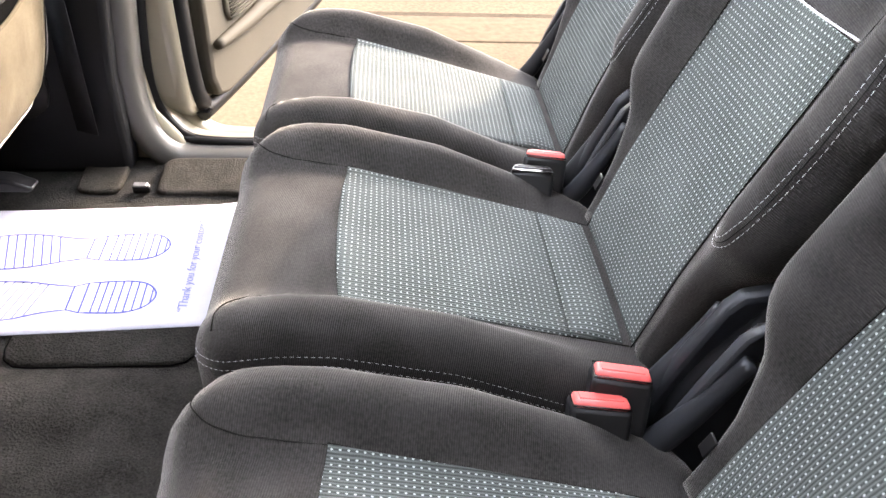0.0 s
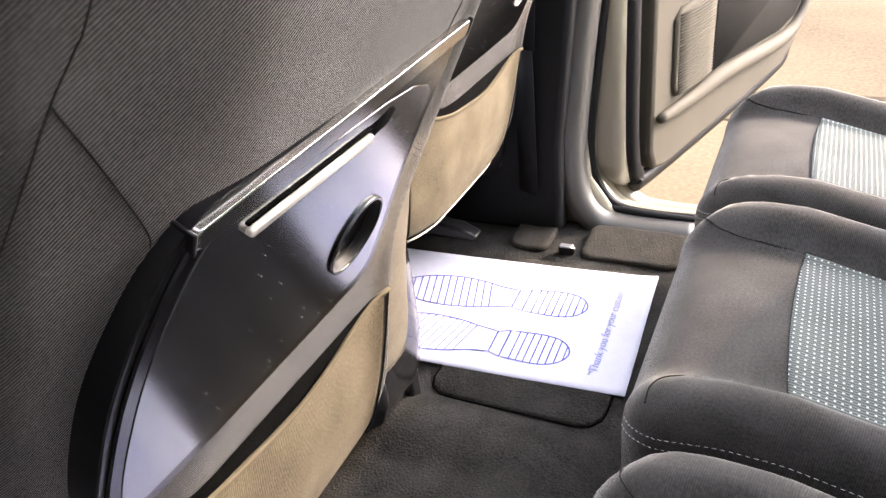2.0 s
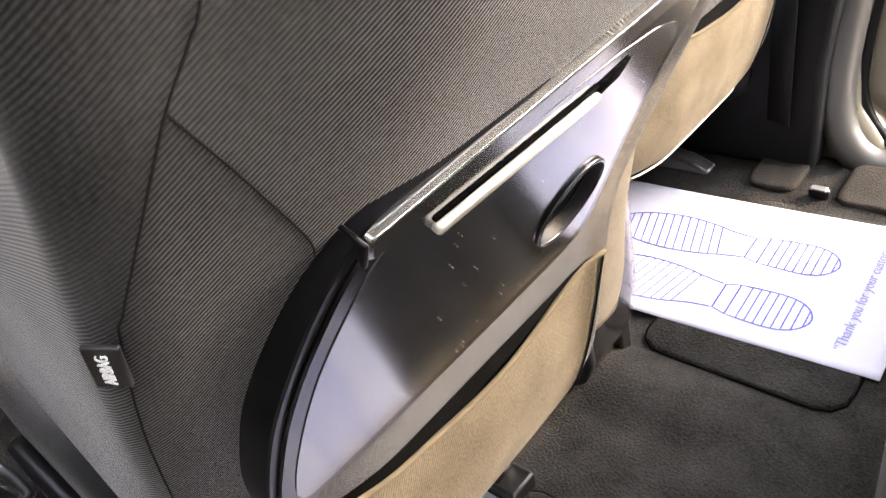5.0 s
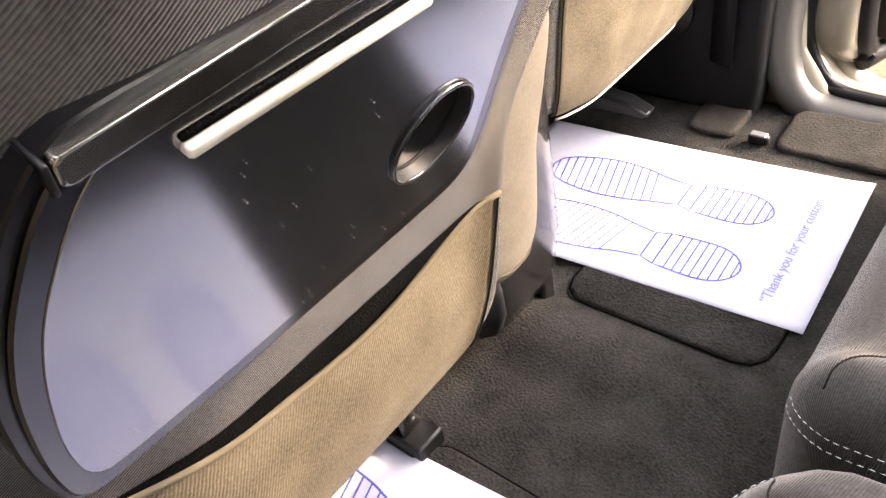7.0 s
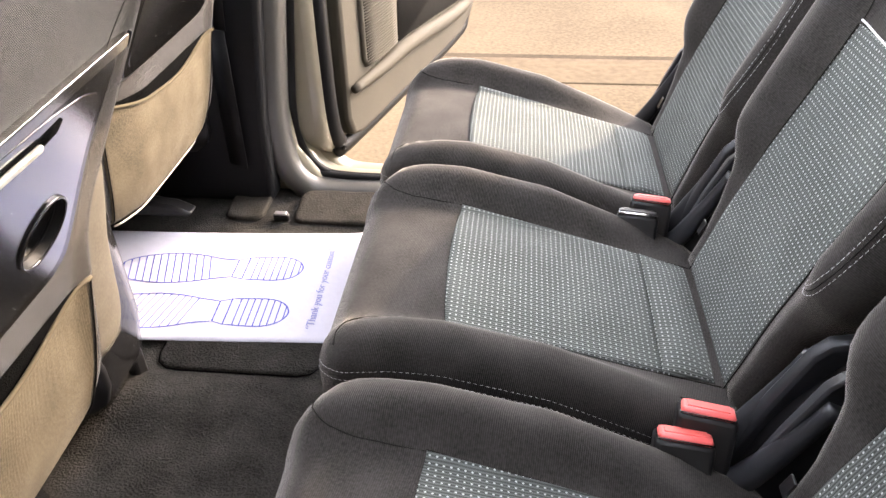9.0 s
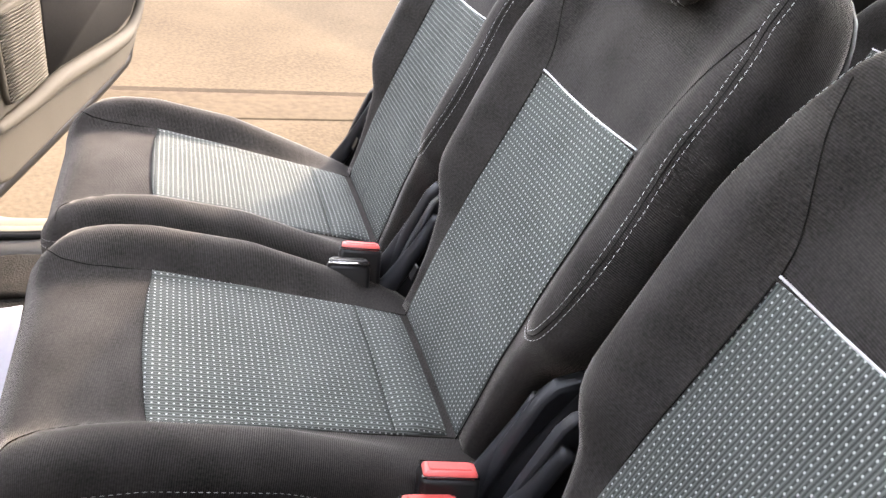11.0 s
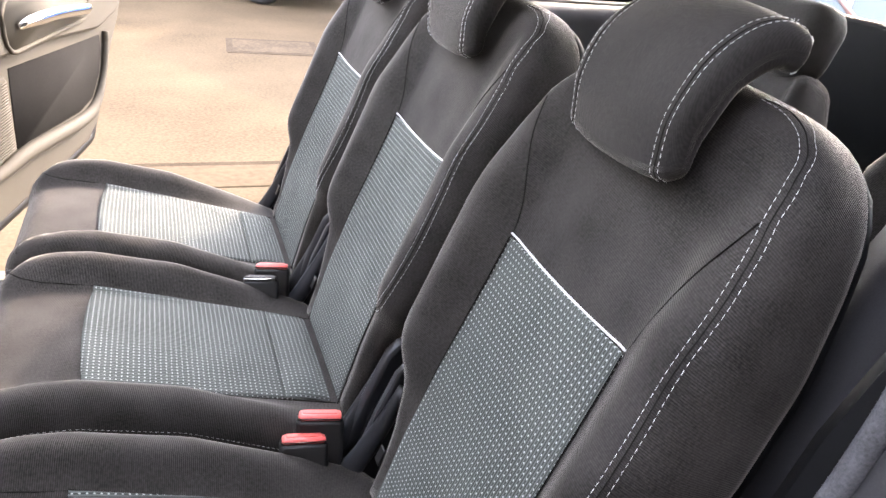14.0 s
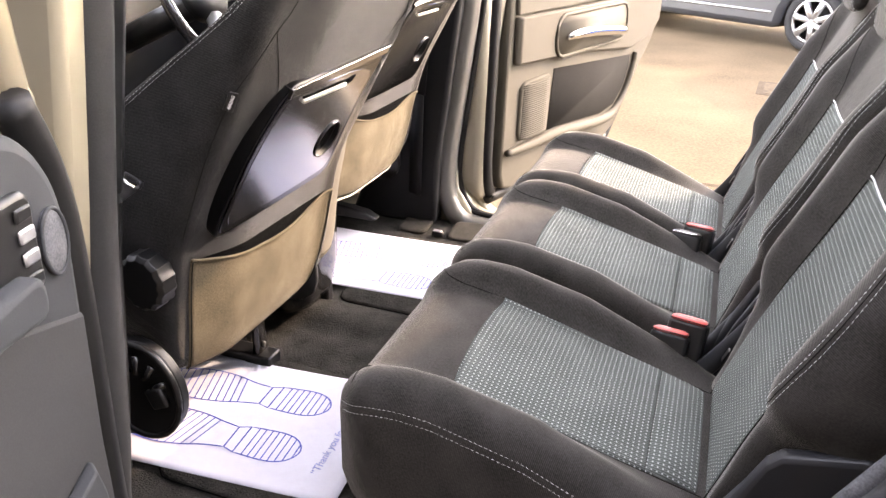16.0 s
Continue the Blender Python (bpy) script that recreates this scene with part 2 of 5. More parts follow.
def spline(pts, per=6):
    """Catmull-Rom through points."""
    pts = [Vector(p) for p in pts]
    out = []
    for i in range(len(pts) - 1):
        p0, p1, p2, p3 = pts[max(i - 1, 0)], pts[i], pts[i + 1], pts[min(i + 2, len(pts) - 1)]
        for k in range(per):
            t = k / per
            out.append(0.5 * (2 * p1 + (p2 - p0) * t + (2 * p0 - 5 * p1 + 4 * p2 - p3) * t * t + (3 * p1 - p0 - 3 * p2 + p3) * t ** 3))
    return out + [pts[-1]]


def interp(x, table):
    """Smooth value of a table of (x, value)."""
    if x <= table[0][0]:
        return table[0][1]
    for (a, p), (b, q) in zip(table, table[1:]):
        if x <= b:
            t = (x - a) / (b - a)
            t = t * t * (3 - 2 * t)
            return p + (q - p) * t
    return table[-1][1]


def linear(x, table):
    if x <= table[0][0]:
        return table[0][1]
    for (a, p), (b, q) in zip(table, table[1:]):
        if x <= b:
            return p + (q - p) * (x - a) / (b - a)
    return table[-1][1]


def set_uv(bm, uvs):
    lay = bm.loops.layers.uv.new("UVMap")
    for f in bm.faces:
        for l in f.loops:
            l[lay].uv = uvs[l.vert]


def pillow(outline, top, bottom, m, radius=0.04, rings=16, centre=None, tuck=0.01, start=0.7, power=2.0):
    """A stuffed form over a closed outline (p, q): top(p, q) is its height, rounded over at the edge and walled down to bottom."""
    bm, uvs = bmesh.new(), {}
    n = len(outline)
    c = Vector(centre) if centre else sum((Vector(o) for o in outline), Vector((0, 0))) / n
    O = [Vector(o) for o in outline]
    per = [0.0]
    for i in range(n):
        per.append(per[-1] + (O[(i + 1) % n] - O[i]).length)

    side = []
    for i in range(n):
        d = O[(i + 1) % n] - O[i - 1]
        s = Vector((d.y, -d.x)).normalized()
        side.append(s if s.dot(O[i] - c) > 0 else -s)

    def place(o, h):
        return m @ Vector((o.x, o.y, h))

    grid = []
    for k in range(1, rings + 1):
        f = 1 - (1 - k / rings) ** 1.7
        row = []
        for i, o in enumerate(O):
            p = c + (o - c) * f
            d = (1 - f) * (o - c).length
            drop = radius - math.sqrt(max(radius ** 2 - (radius - d) ** 2, 0)) if d < radius else 0.0
            v = bm.verts.new(place(p, top(p.x, p.y) - drop))
            uvs[v] = (p.x + side[i].x * drop, p.y + side[i].y * drop)
            row.append(v)
        grid.append(row)
    for j, t in enumerate((0.2, 0.45, 0.7, 0.92, 1.0)):
        row = []
        for i, o in enumerate(O):
            z0 = top(o.x, o.y) - radius
            inw = tuck * (max(t - start, 0) / (1 - start)) ** power
            p = o + (c - o).normalized() * inw
            zb = bottom(o.x) if callable(bottom) else bottom
            v = bm.verts.new(place(p, z0 + (zb - z0) * t))
            reach = radius + (z0 - zb) * t
            uvs[v] = (o.x + side[i].x * reach, o.y + side[i].y * reach)
            row.append(v)
        grid.append(row)
    cv = bm.verts.new(place(c, top(c.x, c.y)))
    uvs[cv] = (c.x, c.y)
    for i in range(n):
        bm.faces.new((cv, grid[0][i], grid[0][(i + 1) % n]))
    for A, B in zip(grid, grid[1:]):
        for i in range(n):
            bm.faces.new((A[i], B[i], B[(i + 1) % n], A[(i + 1) % n]))
    bm.faces.new(grid[-1])
    set_uv(bm, uvs)
    return bm


def sheet(f, nu, nv, scale=(1, 1), thick=0.0, m=None):
    """A grid f(u, v) for u, v in 0..1, with an edge turned down by thick along the local height."""
    bm, uvs = bmesh.new(), {}
    rows = []
    for i in range(nu + 1):
        row = []
        for j in range(nv + 1):
            p = f(i / nu, j / nv)
            v = bm.verts.new(m @ Vector(p[:3]) if m else Vector(p[:3]))
            uvs[v] = (p[3], p[4]) if len(p) > 3 else (i / nu * scale[0], j / nv * scale[1])
            row.append(v)
        rows.append(row)
    for i in range(nu):
        for j in range(nv):
            bm.faces.new((rows[i][j], rows[i + 1][j], rows[i + 1][j + 1], rows[i][j + 1]))
    if thick:
        edge = [rows[0][j] for j in range(nv + 1)] + [rows[i][nv] for i in range(1, nu + 1)] + [rows[nu][j] for j in range(nv - 1, -1, -1)] + [rows[i][0] for i in range(nu - 1, 0, -1)]
        down = (m.to_3x3() @ Vector((0, 0, -thick))) if m else Vector((0, 0, -thick))
        low = []
        for v in edge:
            w = bm.verts.new(v.co + down)
            uvs[w] = uvs[v]
            low.append(w)
        for i in range(len(edge)):
            j = (i + 1) % len(edge)
            bm.faces.new((edge[i], edge[j], low[j], low[i]))
    set_uv(bm, uvs)
    return bm


def stitches(pts, length=0.0045, gap=0.0025, r=0.0006, bm=None):
    """Short threads laid along a line."""
    bm = bm or bmesh.new()
    pts = [Vector(p) for p in pts]
    run, acc = [0.0], 0.0
    for a, b in zip(pts, pts[1:]):
        acc += (b - a).length
        run.append(acc)

    def at(s):
        for k in range(len(pts) - 1):
            if s <= run[k + 1]:
                return pts[k].lerp(pts[k + 1], (s - run[k]) / max(run[k + 1] - run[k], 1e-9))
        return pts[-1]

    s = 0.0
    while s + length < acc:
        a, b = at(s), at(s + length)
        tube([a, a.lerp(b, 0.5) + (b - a).cross(Vector((0.3, 0.5, 0.8))) * 0.0, b], [r * 0.7, r * 1.2, r * 0.7], 5, bm)
        s += length + gap
    return bm


def rounded(x0, x1, y0, y1, r, per=6):
    """Outline of a rounded rectangle."""
    pts = []
    for cx, cy, a0 in ((x1 - r, y1 - r, 0), (x0 + r, y1 - r, 90), (x0 + r, y0 + r, 180), (x1 - r, y0 + r, 270)):
        for k in range(per + 1):
            a = radians(a0 + 90 * k / per)
            pts.append((cx + r * math.cos(a), cy + r * math.sin(a)))
    return pts


def slab(outline, h0, h1, m=None, bm=None, inset=0.0):
    """A flat plate over an outline (p, q), from height h0 to h1."""
    bm = bm or bmesh.new()
    m = m or Matrix()
    n = len(outline)
    c = sum((Vector(o) for o in outline), Vector((0, 0))) / n
    lo = [bm.verts.new(m @ Vector((*o, h0))) for o in outline]
    if inset:
        step = [bm.verts.new(m @ Vector((*o, h1 - inset if h1 > h0 else h1 + inset))) for o in outline]
        hi = [bm.verts.new(m @ Vector((*(Vector(o) + (c - Vector(o)).normalized() * inset), h1))) for o in outline]
        loops = [lo, step, hi]
    else:
        hi = [bm.verts.new(m @ Vector((*o, h1))) for o in outline]
        loops = [lo, hi]
    bm.faces.new(lo)
    bm.faces.new(hi)
    for A, B in zip(loops, loops[1:]):
        for i in range(n):
            bm.faces.new((A[i], A[(i + 1) % n], B[(i + 1) % n], B[i]))
    return bm


def holed(outline, c, r, h0, h1, m, inset, n=120):
    """A plate with a bevelled edge and a round hole."""
    bm = bmesh.new()
    O = resample(outline, n)
    away = [(o - c).normalized() for o in O]
    loops = [[c + d * r for d in away], O, O, [o - d * inset for o, d in zip(O, away)], [c + d * r for d in away]]
    V = [[bm.verts.new(m @ Vector((*p, h))) for p in L] for L, h in zip(loops, (h0, h0, h1 - inset * 0.6, h1, h1))]
    for A, B in zip(V, V[1:] + V[:1]):
        for i in range(n):
            bm.faces.new((A[i], A[(i + 1) % n], B[(i + 1) % n], B[i]))
    bmesh.ops.recalc_face_normals(bm, faces=bm.faces)
    bm.normal_update()
    for e in bm.edges:
        if len(e.link_faces) == 2 and e.calc_face_angle() > radians(25):
            e.smooth = False
    return bm


def resample(pts, n):
    """n points evenly along a closed outline."""
    P = [Vector(p) for p in pts]
    P.append(P[0])
    run = [0.0]
    for a, b in zip(P, P[1:]):
        run.append(run[-1] + (b - a).length)
    out, k = [], 0
    for i in range(n):
        s = run[-1] * i / n
        while run[k + 1] < s:
            k += 1
        out.append(P[k].lerp(P[k + 1], (s - run[k]) / max(run[k + 1] - run[k], 1e-9)))
    return out


def smooth(pts, times=2):
    """Closed outline with its corners cut."""
    P = [Vector(p) for p in pts]
    for _ in range(times):
        P = [q for i in range(len(P)) for q in (P[i].lerp(P[(i + 1) % len(P)], 0.22), P[i].lerp(P[(i + 1) % len(P)], 0.78))]
    return [(p.x, p.y) for p in P]


def axes(origin, p, q, h):
    """Matrix whose columns are the local p, q, h axes."""
    return Matrix(((p[0], q[0], h[0], origin[0]), (p[1], q[1], h[1], origin[1]), (p[2], q[2], h[2], origin[2]), (0, 0, 0, 1)))


# ---- rear seats ----
CUSHION_LINE = [(-0.15, -0.004), (-0.09, 0.008), (-0.05, 0.008), (0.0, 0.0), (0.13, -0.030), (0.257, -0.062), (0.40, -0.10)]
BOLSTER_LINE = [(-0.17, 0.010), (-0.09, 0.030), (0.0, 0.042), (0.12, 0.042), (0.22, 0.022), (0.30, 0.004), (0.40, 0.0)]


def cushion_top(x, y):
    b = interp(abs(y), [(0.118, 0.0), (0.168, 1.0), (0.195, 1.0), (0.225, 0.75)])
    crown = 0.006 * (1 - (y / 0.13) ** 2) if abs(y) < 0.13 else 0.0
    return linear(x, CUSHION_LINE) + b * linear(x, BOLSTER_LINE) + crown * interp(x, [(-0.15, 0.3), (0, 1), (0.3, 0.5)])


TILT = radians(20.0)
BACK = axes((0.328, 0.0, -0.098), (math.sin(TILT), 0, math.cos(TILT)), (0, 1, 0), (-math.cos(TILT), 0, math.sin(TILT)))
BACK_TOP = 0.643
BACK_WIDTH = [(0.0, 0.150), (0.10, 0.152), (0.16, 0.165), (0.20, 0.198), (0.25, 0.211), (0.36, 0.217), (0.46, 0.213), (0.53, 0.200), (0.575, 0.187), (0.605, 0.168), (0.624, 0.140), (0.635, 0.105), (0.641, 0.06), (BACK_TOP, 0.0)]


def back_top(a, y):
    amp = interp(a, [(0.05, 0.006), (0.17, 0.016), (0.24, 0.036), (0.42, 0.034), (0.55, 0.018), (0.645, 0.0)])
    b = interp(abs(y), [(0.105, 0.0), (0.165, 1.0), (0.19, 0.95), (0.22, 0.6)])
    mid = interp(a, [(0.0, 0.0), (0.15, 0.006), (0.40, 0.0), (0.50, -0.004), (0.62, -0.014)])
    return mid + amp * b


def back_skin(a, y):
    """Height of the backrest's surface, with its rounded edge."""
    lo, hi = 1.0, 30.0
    for _ in range(30):
        s = (lo + hi) / 2
        pa, py = 0.33 + (a - 0.33) * s, abs(y * s)
        lo, hi = (s, hi) if 0.0 < pa < BACK_TOP and py < linear(pa, BACK_WIDTH) else (lo, s)
    d = (lo - 1) * math.hypot(a - 0.33, y)
    r = 0.034
    return back_top(a, y) - (r - math.sqrt(max(r * r - (r - d) ** 2, 0)) if d < r else 0.0)


def cushion_skin(x, y):
    """Height of the cushion's surface, with its rounded edge."""
    lo, hi = 1.0, 20.0
    for _ in range(30):
        s = (lo + hi) / 2
        px, py = 0.10 + (x - 0.10) * s, abs(y * s)
        ex, ey = max(-0.085 - px, px - 0.313, 0), max(py - 0.151, 0)
        lo, hi = (s, hi) if math.hypot(ex, ey) < 0.062 else (lo, s)
    d = (lo - 1) * math.hypot(x - 0.10, y)
    r = 0.045
    return cushion_top(x, y) - (r - math.sqrt(max(r * r - (r - d) ** 2, 0)) if d < r else 0.0)


def rear_seat(name, label):
    seat = thing(name, label, "car seat", "rear seats")
    # cushion
    out = rounded(-0.147, 0.375, -0.213, 0.213, 0.062, 10)
    cushion = part("seat_cushion", pillow(resample(out, 96), cushion_top, -0.175, Matrix(), 0.045, 18, (0.10, 0), 0.015), CLOTH, seat, "dark grey twill cloth")
    ins = lambda u, v: ((y := (v - 0.5) * (0.262 - 0.02 * u)), (x := 0.2575 * u - 0.007 * (1 - (2 * v - 1) ** 2) * (1 - u)))[::-1] + ( cushion_top(x, y) + 0.0030 - 0.0014 * (abs(v - 0.5) * 2) ** 8, x, y)
    part("seat_insert", sheet(ins, 30, 26, thick=0.003), DOTS, cushion, "teal grey cloth with rows of pale stitches")
    rear = lambda u, v: ((x := 0.2585 + 0.0765 * u), (y := (v - 0.5) * (0.242 - 0.015 * u)), cushion_top(x, y) + 0.0085 * math.sin(math.pi * min(u * 1.15, 1)) * (1 - (abs(v - 0.5) * 2) ** 6) + 0.0022 - 0.012 * max(u - 0.72, 0) ** 2 / 0.08, x, y)
    part("rear_insert", sheet(rear, 12, 22, thick=0.003), DOTS, cushion, "teal grey cloth with rows of pale stitches")
    for sy in (-1, 1):
        nose = [p for p in spline([(x, sy * y, 0) for x, y in ((0.0, 0.131), (-0.04, 0.132), (-0.075, 0.136), (-0.102, 0.146), (-0.118, 0.164), (-0.120, 0.182))], 6)]
        nose = [Vector((p.x, p.y, cushion_skin(p.x, p.y) + 0.0003)) for p in nose]
        part("seam", tube(nose, 0.0007, 6), SEAM, cushion)
        line = [(0.01 * i, sy * (0.132 - 0.0004 * i), cushion_top(0.01 * i, sy * (0.132 - 0.0004 * i)) + 0.0003) for i in range(34)]
        part("seam", tube(line, 0.0008, 6), SEAM, cushion)
    bow = [(-0.007 * (1 - (y / 0.131) ** 2), y) for y in [-0.131 + 0.01 * i for i in range(27)]]
    part("seam", tube([(x, y, cushion_top(x, y) + 0.0004) for x, y in bow], 0.0007, 6), SEAM, cushion)
    st = bmesh.new()
    for turn in (radians(72), radians(84)):
        inset = 0.045 * (1 - math.sin(turn)) - 0.0011
        ring = resample(rounded(-0.147 + inset, 0.36, inset - 0.213, 0.213 - inset, 0.062 - inset, 10), 140)
        for sy in (-1, 1):
            run = [(p.x, p.y, cushion_top(p.x, p.y) - 0.045 * (1 - math.cos(turn)) + 0.0004) for p in ring if p.y * sy > 0.165 and p.x < 0.27]
            run.sort(key=lambda p: p[0] if abs(p[1]) > 0.15 else p[0] - 0.001 * abs(p[1]))
            stitches(run, 0.004, 0.0028, 0.00023, st)
    part("stitching", st, THREAD, cushion, "white thread")["kind"] = "stuff"
    # base
    base = box(-0.11, 0.33, -0.175, 0.175, FLOOR + 0.002, -0.17)
    part("seat_base", base, BLACK, seat, "black plastic base", bevel=0.02)
    for sy in (-1, 1):
        part("floor_rail", box(-0.10, 0.36, sy * 0.15 - 0.02, sy * 0.15 + 0.02, FLOOR, FLOOR + 0.02), BLACK, seat, bevel=0.004)
    # backrest
    half = [(a, linear(a, BACK_WIDTH)) for a in [BACK_TOP * math.sin(math.pi / 2 * i / 48) for i in range(49)]]
    outline = [(a, w) for a, w in half] + [(a, -w) for a, w in reversed(half[:-1])]
    back = part("backrest", pillow(resample(outline, 110), back_top, -0.085, BACK, 0.034, 18, (0.33, 0), 0.012), CLOTH, seat, "dark grey twill cloth")
    bi = lambda u, v: ((a := 0.012 + 0.392 * u), (y := (v - 0.5) * (0.238 - 0.010 * u)), back_top(a, y) + 0.0034 - 0.0014 * (abs(v - 0.5) * 2) ** 8 - 0.006 * max(1 - u / 0.08, 0) ** 2, a, y)
    part("back_insert", sheet(bi, 34, 24, thick=0.003, m=BACK), DOTS, back, "teal grey cloth with rows of pale stitches")
    pipe = bmesh.new()
    tube([BACK @ Vector((0.405 + 0.004 * (2 * k / 20 - 1) ** 2, (k / 20 - 0.5) * 0.229, back_top(0.405, (k / 20 - 0.5) * 0.229) + 0.0026)) for k in range(21)], 0.0013, 6, pipe)
    part("piping", pipe, THREAD, back, "white piping")
    st = bmesh.new()
    for sy in (-1, 1):
        line = [(0.405, 0.1145), (0.44, 0.121), (0.48, 0.137), (0.52, 0.155), (0.553, 0.167)]
        part("seam", tube([BACK @ Vector((p[0], sy * p[1], back_top(p[0], p[1]) + 0.0003)) for p in spline([(*p, 0) for p in line], 5)], 0.0007, 6), SEAM, back)
        line = [BACK @ Vector((0.012 + 0.0098 * i, sy * (0.1195 - 0.000125 * i), back_top(0.012 + 0.0098 * i, 0.1195) + 0.0004)) for i in range(41)]
        part("seam", tube(line, 0.0008, 6), SEAM, back)
        run = spline([(a, y, 0) for a, y in ((0.634, 0.070), (0.630, 0.100), (0.617, 0.130), (0.598, 0.150), (0.566, 0.165), (0.51, 0.178), (0.44, 0.185), (0.34, 0.188), (0.26, 0.184), (0.224, 0.174), (0.207, 0.158), (0.201, 0.140), (0.203, 0.123))], 8)
        for off, lift in ((0.0, 0.0004), (0.0048, -0.0003), (0.0095, 0.0004)):
            line = []
            for k, p in enumerate(run if sy < 0 else run[:-28]):
                d = (run[min(k + 1, len(run) - 1)] - run[max(k - 1, 0)]).normalized()
                o = off * min(1.0, 0.35 + k / 12)
                a, w = p.x + (abs(d.y) * 0.6 if p.x > 0.4 else -abs(d.y)) * o, p.y + abs(d.x) * (o + (0.018 if sy > 0 else 0.0) * min(1.0, k / 12))
                line.append(BACK @ Vector((a, sy * w, back_skin(a, w) + lift)))
            if off == 0.0048:
                part("seam", tube(line, 0.0006, 6), SEAM, back)
            else:
                stitches(line, 0.0046, 0.0023, 0.00024, st)
    part("stitching", st, THREAD, back, "white thread")["kind"] = "stuff"
    shell = [(a * 0.985 + 0.004, w * 0.95) for a, w in half] + [(a * 0.985 + 0.004, -w * 0.95) for a, w in reversed(half[:-1])]
    part("back_shell", slab(resample(shell, 80), -0.083, -0.103, BACK, inset=0.008), DARKTRIM, seat, "black plastic shell")
    # headrest: a curved padded saddle, its edges rounded over its thickness
    spine = spline([(a, h, 0) for a, h in ((0.549, 0.017), (0.585, 0.025), (0.636, 0.022), (0.667, 0.006), (0.682, -0.014), (0.684, -0.031))], 5)
    n = len(spine)
    sec = []
    for i, p in enumerate(spine):
        d = (spine[min(i + 1, n - 1)] - spine[max(i - 1, 0)]).normalized()
        sec.append((p, Vector((-d.y, d.x, 0)) * interp(i / (n - 1), [(0.0, 0.013), (0.3, 0.0185), (1.0, 0.0180)]), d))
    front_side = [(p, w) for p, w, d in sec]
    rear_end = [(p, w * math.cos(g) + d * 0.007 * math.sin(g)) for p, w, d in sec[-1:] for g in (0.5, 1.2, math.pi / 2, 1.94, 2.64)]
    back_side = [(p, -w) for p, w, d in reversed(sec)]
    low_end = [(p, -w * math.cos(g) - d * 0.013 * math.sin(g)) for p, w, d in sec[:1] for g in (0.45, 0.9, math.pi / 2, 2.25, 2.7)]
    ring_of = front_side + rear_end + back_side + low_end

    def head(u, j):
        y = (u - 0.5) * 2
        e = max(abs(y) - 0.80, 0) / 0.20
        p, w = ring_of[j % len(ring_of)]
        p = p + w * max(1 - e ** 2.6, 0.0) ** (1 / 2.6)
        a = p.x + 0.012 * abs(y) ** 3 * interp(p.x, [(0.56, 1), (0.60, 0)]) - 0.010 * abs(y) ** 2 * interp(p.x, [(0.60, 0), (0.66, 1)])
        return Vector((a, 0.006 + 0.092 * (1 - 0.06 * interp(p.x, [(0.53, 1), (0.64, 0)])) * y, p.y))

    bm, uvs, rings = bmesh.new(), {}, []
    us = [0.0004, 0.004, 0.012, 0.026, 0.045, 0.07, 0.10] + [0.10 + 0.80 * i / 14 for i in range(1, 14)] + [0.90, 0.93, 0.955, 0.974, 0.988, 0.996, 0.9996]
    for u in us:
        ring = []
        for j in range(len(ring_of)):
            v = bm.verts.new(BACK @ head(u, j))
            uvs[v] = (0.2 * u, j * 0.006)
            ring.append(v)
        rings.append(ring)
    for A, B in zip(rings, rings[1:]):
        for j in range(len(ring_of)):
            k = (j + 1) % len(ring_of)
            bm.faces.new((A[j], A[k], B[k], B[j]))
    for ring in (rings[0], rings[-1]):
        other = [ring[2 * n + 4 - i] for i in range(n)]
        for i in range(n - 1):
            bm.faces.new((ring[i], ring[i + 1], other[i + 1], other[i]))
        bm.faces.new(ring[n - 1:n + 6])
        bm.faces.new(ring[2 * n + 4:] + ring[:1])
    set_uv(bm, uvs)
    rest = part("headrest", bm, PLAIN, seat, "dark grey cloth saddle headrest")
    st = bmesh.new()

    def over(u, j, lift):
        return BACK @ (head(u, j) + Vector((ring_of[j][1].x, 0, ring_of[j][1].y)).normalized() * lift)

    for u in (0.075, 0.127, 0.873, 0.925):
        stitches([over(u, j, 0.0008) for j in range(-3, n + 3)], 0.0046, 0.0023, 0.00024, st)
    for u in (0.101, 0.899):
        part("seam", tube([over(u, j, 0.0002) for j in range(-3, n + 3)], 0.0005, 6), SEAM, rest)
    for u in (0.03, 0.97):
        part("piping", tube([over(u, j, 0.0004) for j in range(n - 1, n + 6)], 0.0009, 6), THREAD, rest, "white piping down its rear edge")
    part("stitching", st, THREAD, rest, "white thread")["kind"] = "stuff"
    # hinge covers, tag
    for sy in (-1, 1):
        hinge = [(0.235, sy * 0.194, -0.120), (0.275, sy * 0.196, -0.118), (0.318, sy * 0.194, -0.088), (0.352, sy * 0.190, -0.03), (0.385, sy * 0.186, 0.04)]
        part("hinge_cover", tube(spline(hinge, 5), [0.010 + 0.006 * math.sin(math.pi * min(i / 20 + 0.1, 1)) for i in range(21)], 10), HINGE, seat, "charcoal plastic hinge cover")
        shield = [(0.20, -0.26), (0.26, -0.16), (0.32, -0.09), (0.349, -0.006), (0.376, 0.058), (0.390, 0.073), (0.465, 0.088), (0.53, 0.070), (0.52, -0.26)]
        part("side_shield", slab(shield, sy * 0.192, sy * 0.209, axes((0, 0, 0), (1, 0, 0), (0, 0, 1), (0, 1, 0)), inset=0.006), HINGE, seat, "charcoal plastic side shield", bevel=0.003)
    tag = BACK @ Matrix.Translation((0.075, 0.137, 0.008))
    part("fabric_tag", box(-0.011, 0.011, 0, 0.014, 0, 0.003, m=tag), BLACK, seat, "small black cloth tag", bevel=0.001)
    return seat


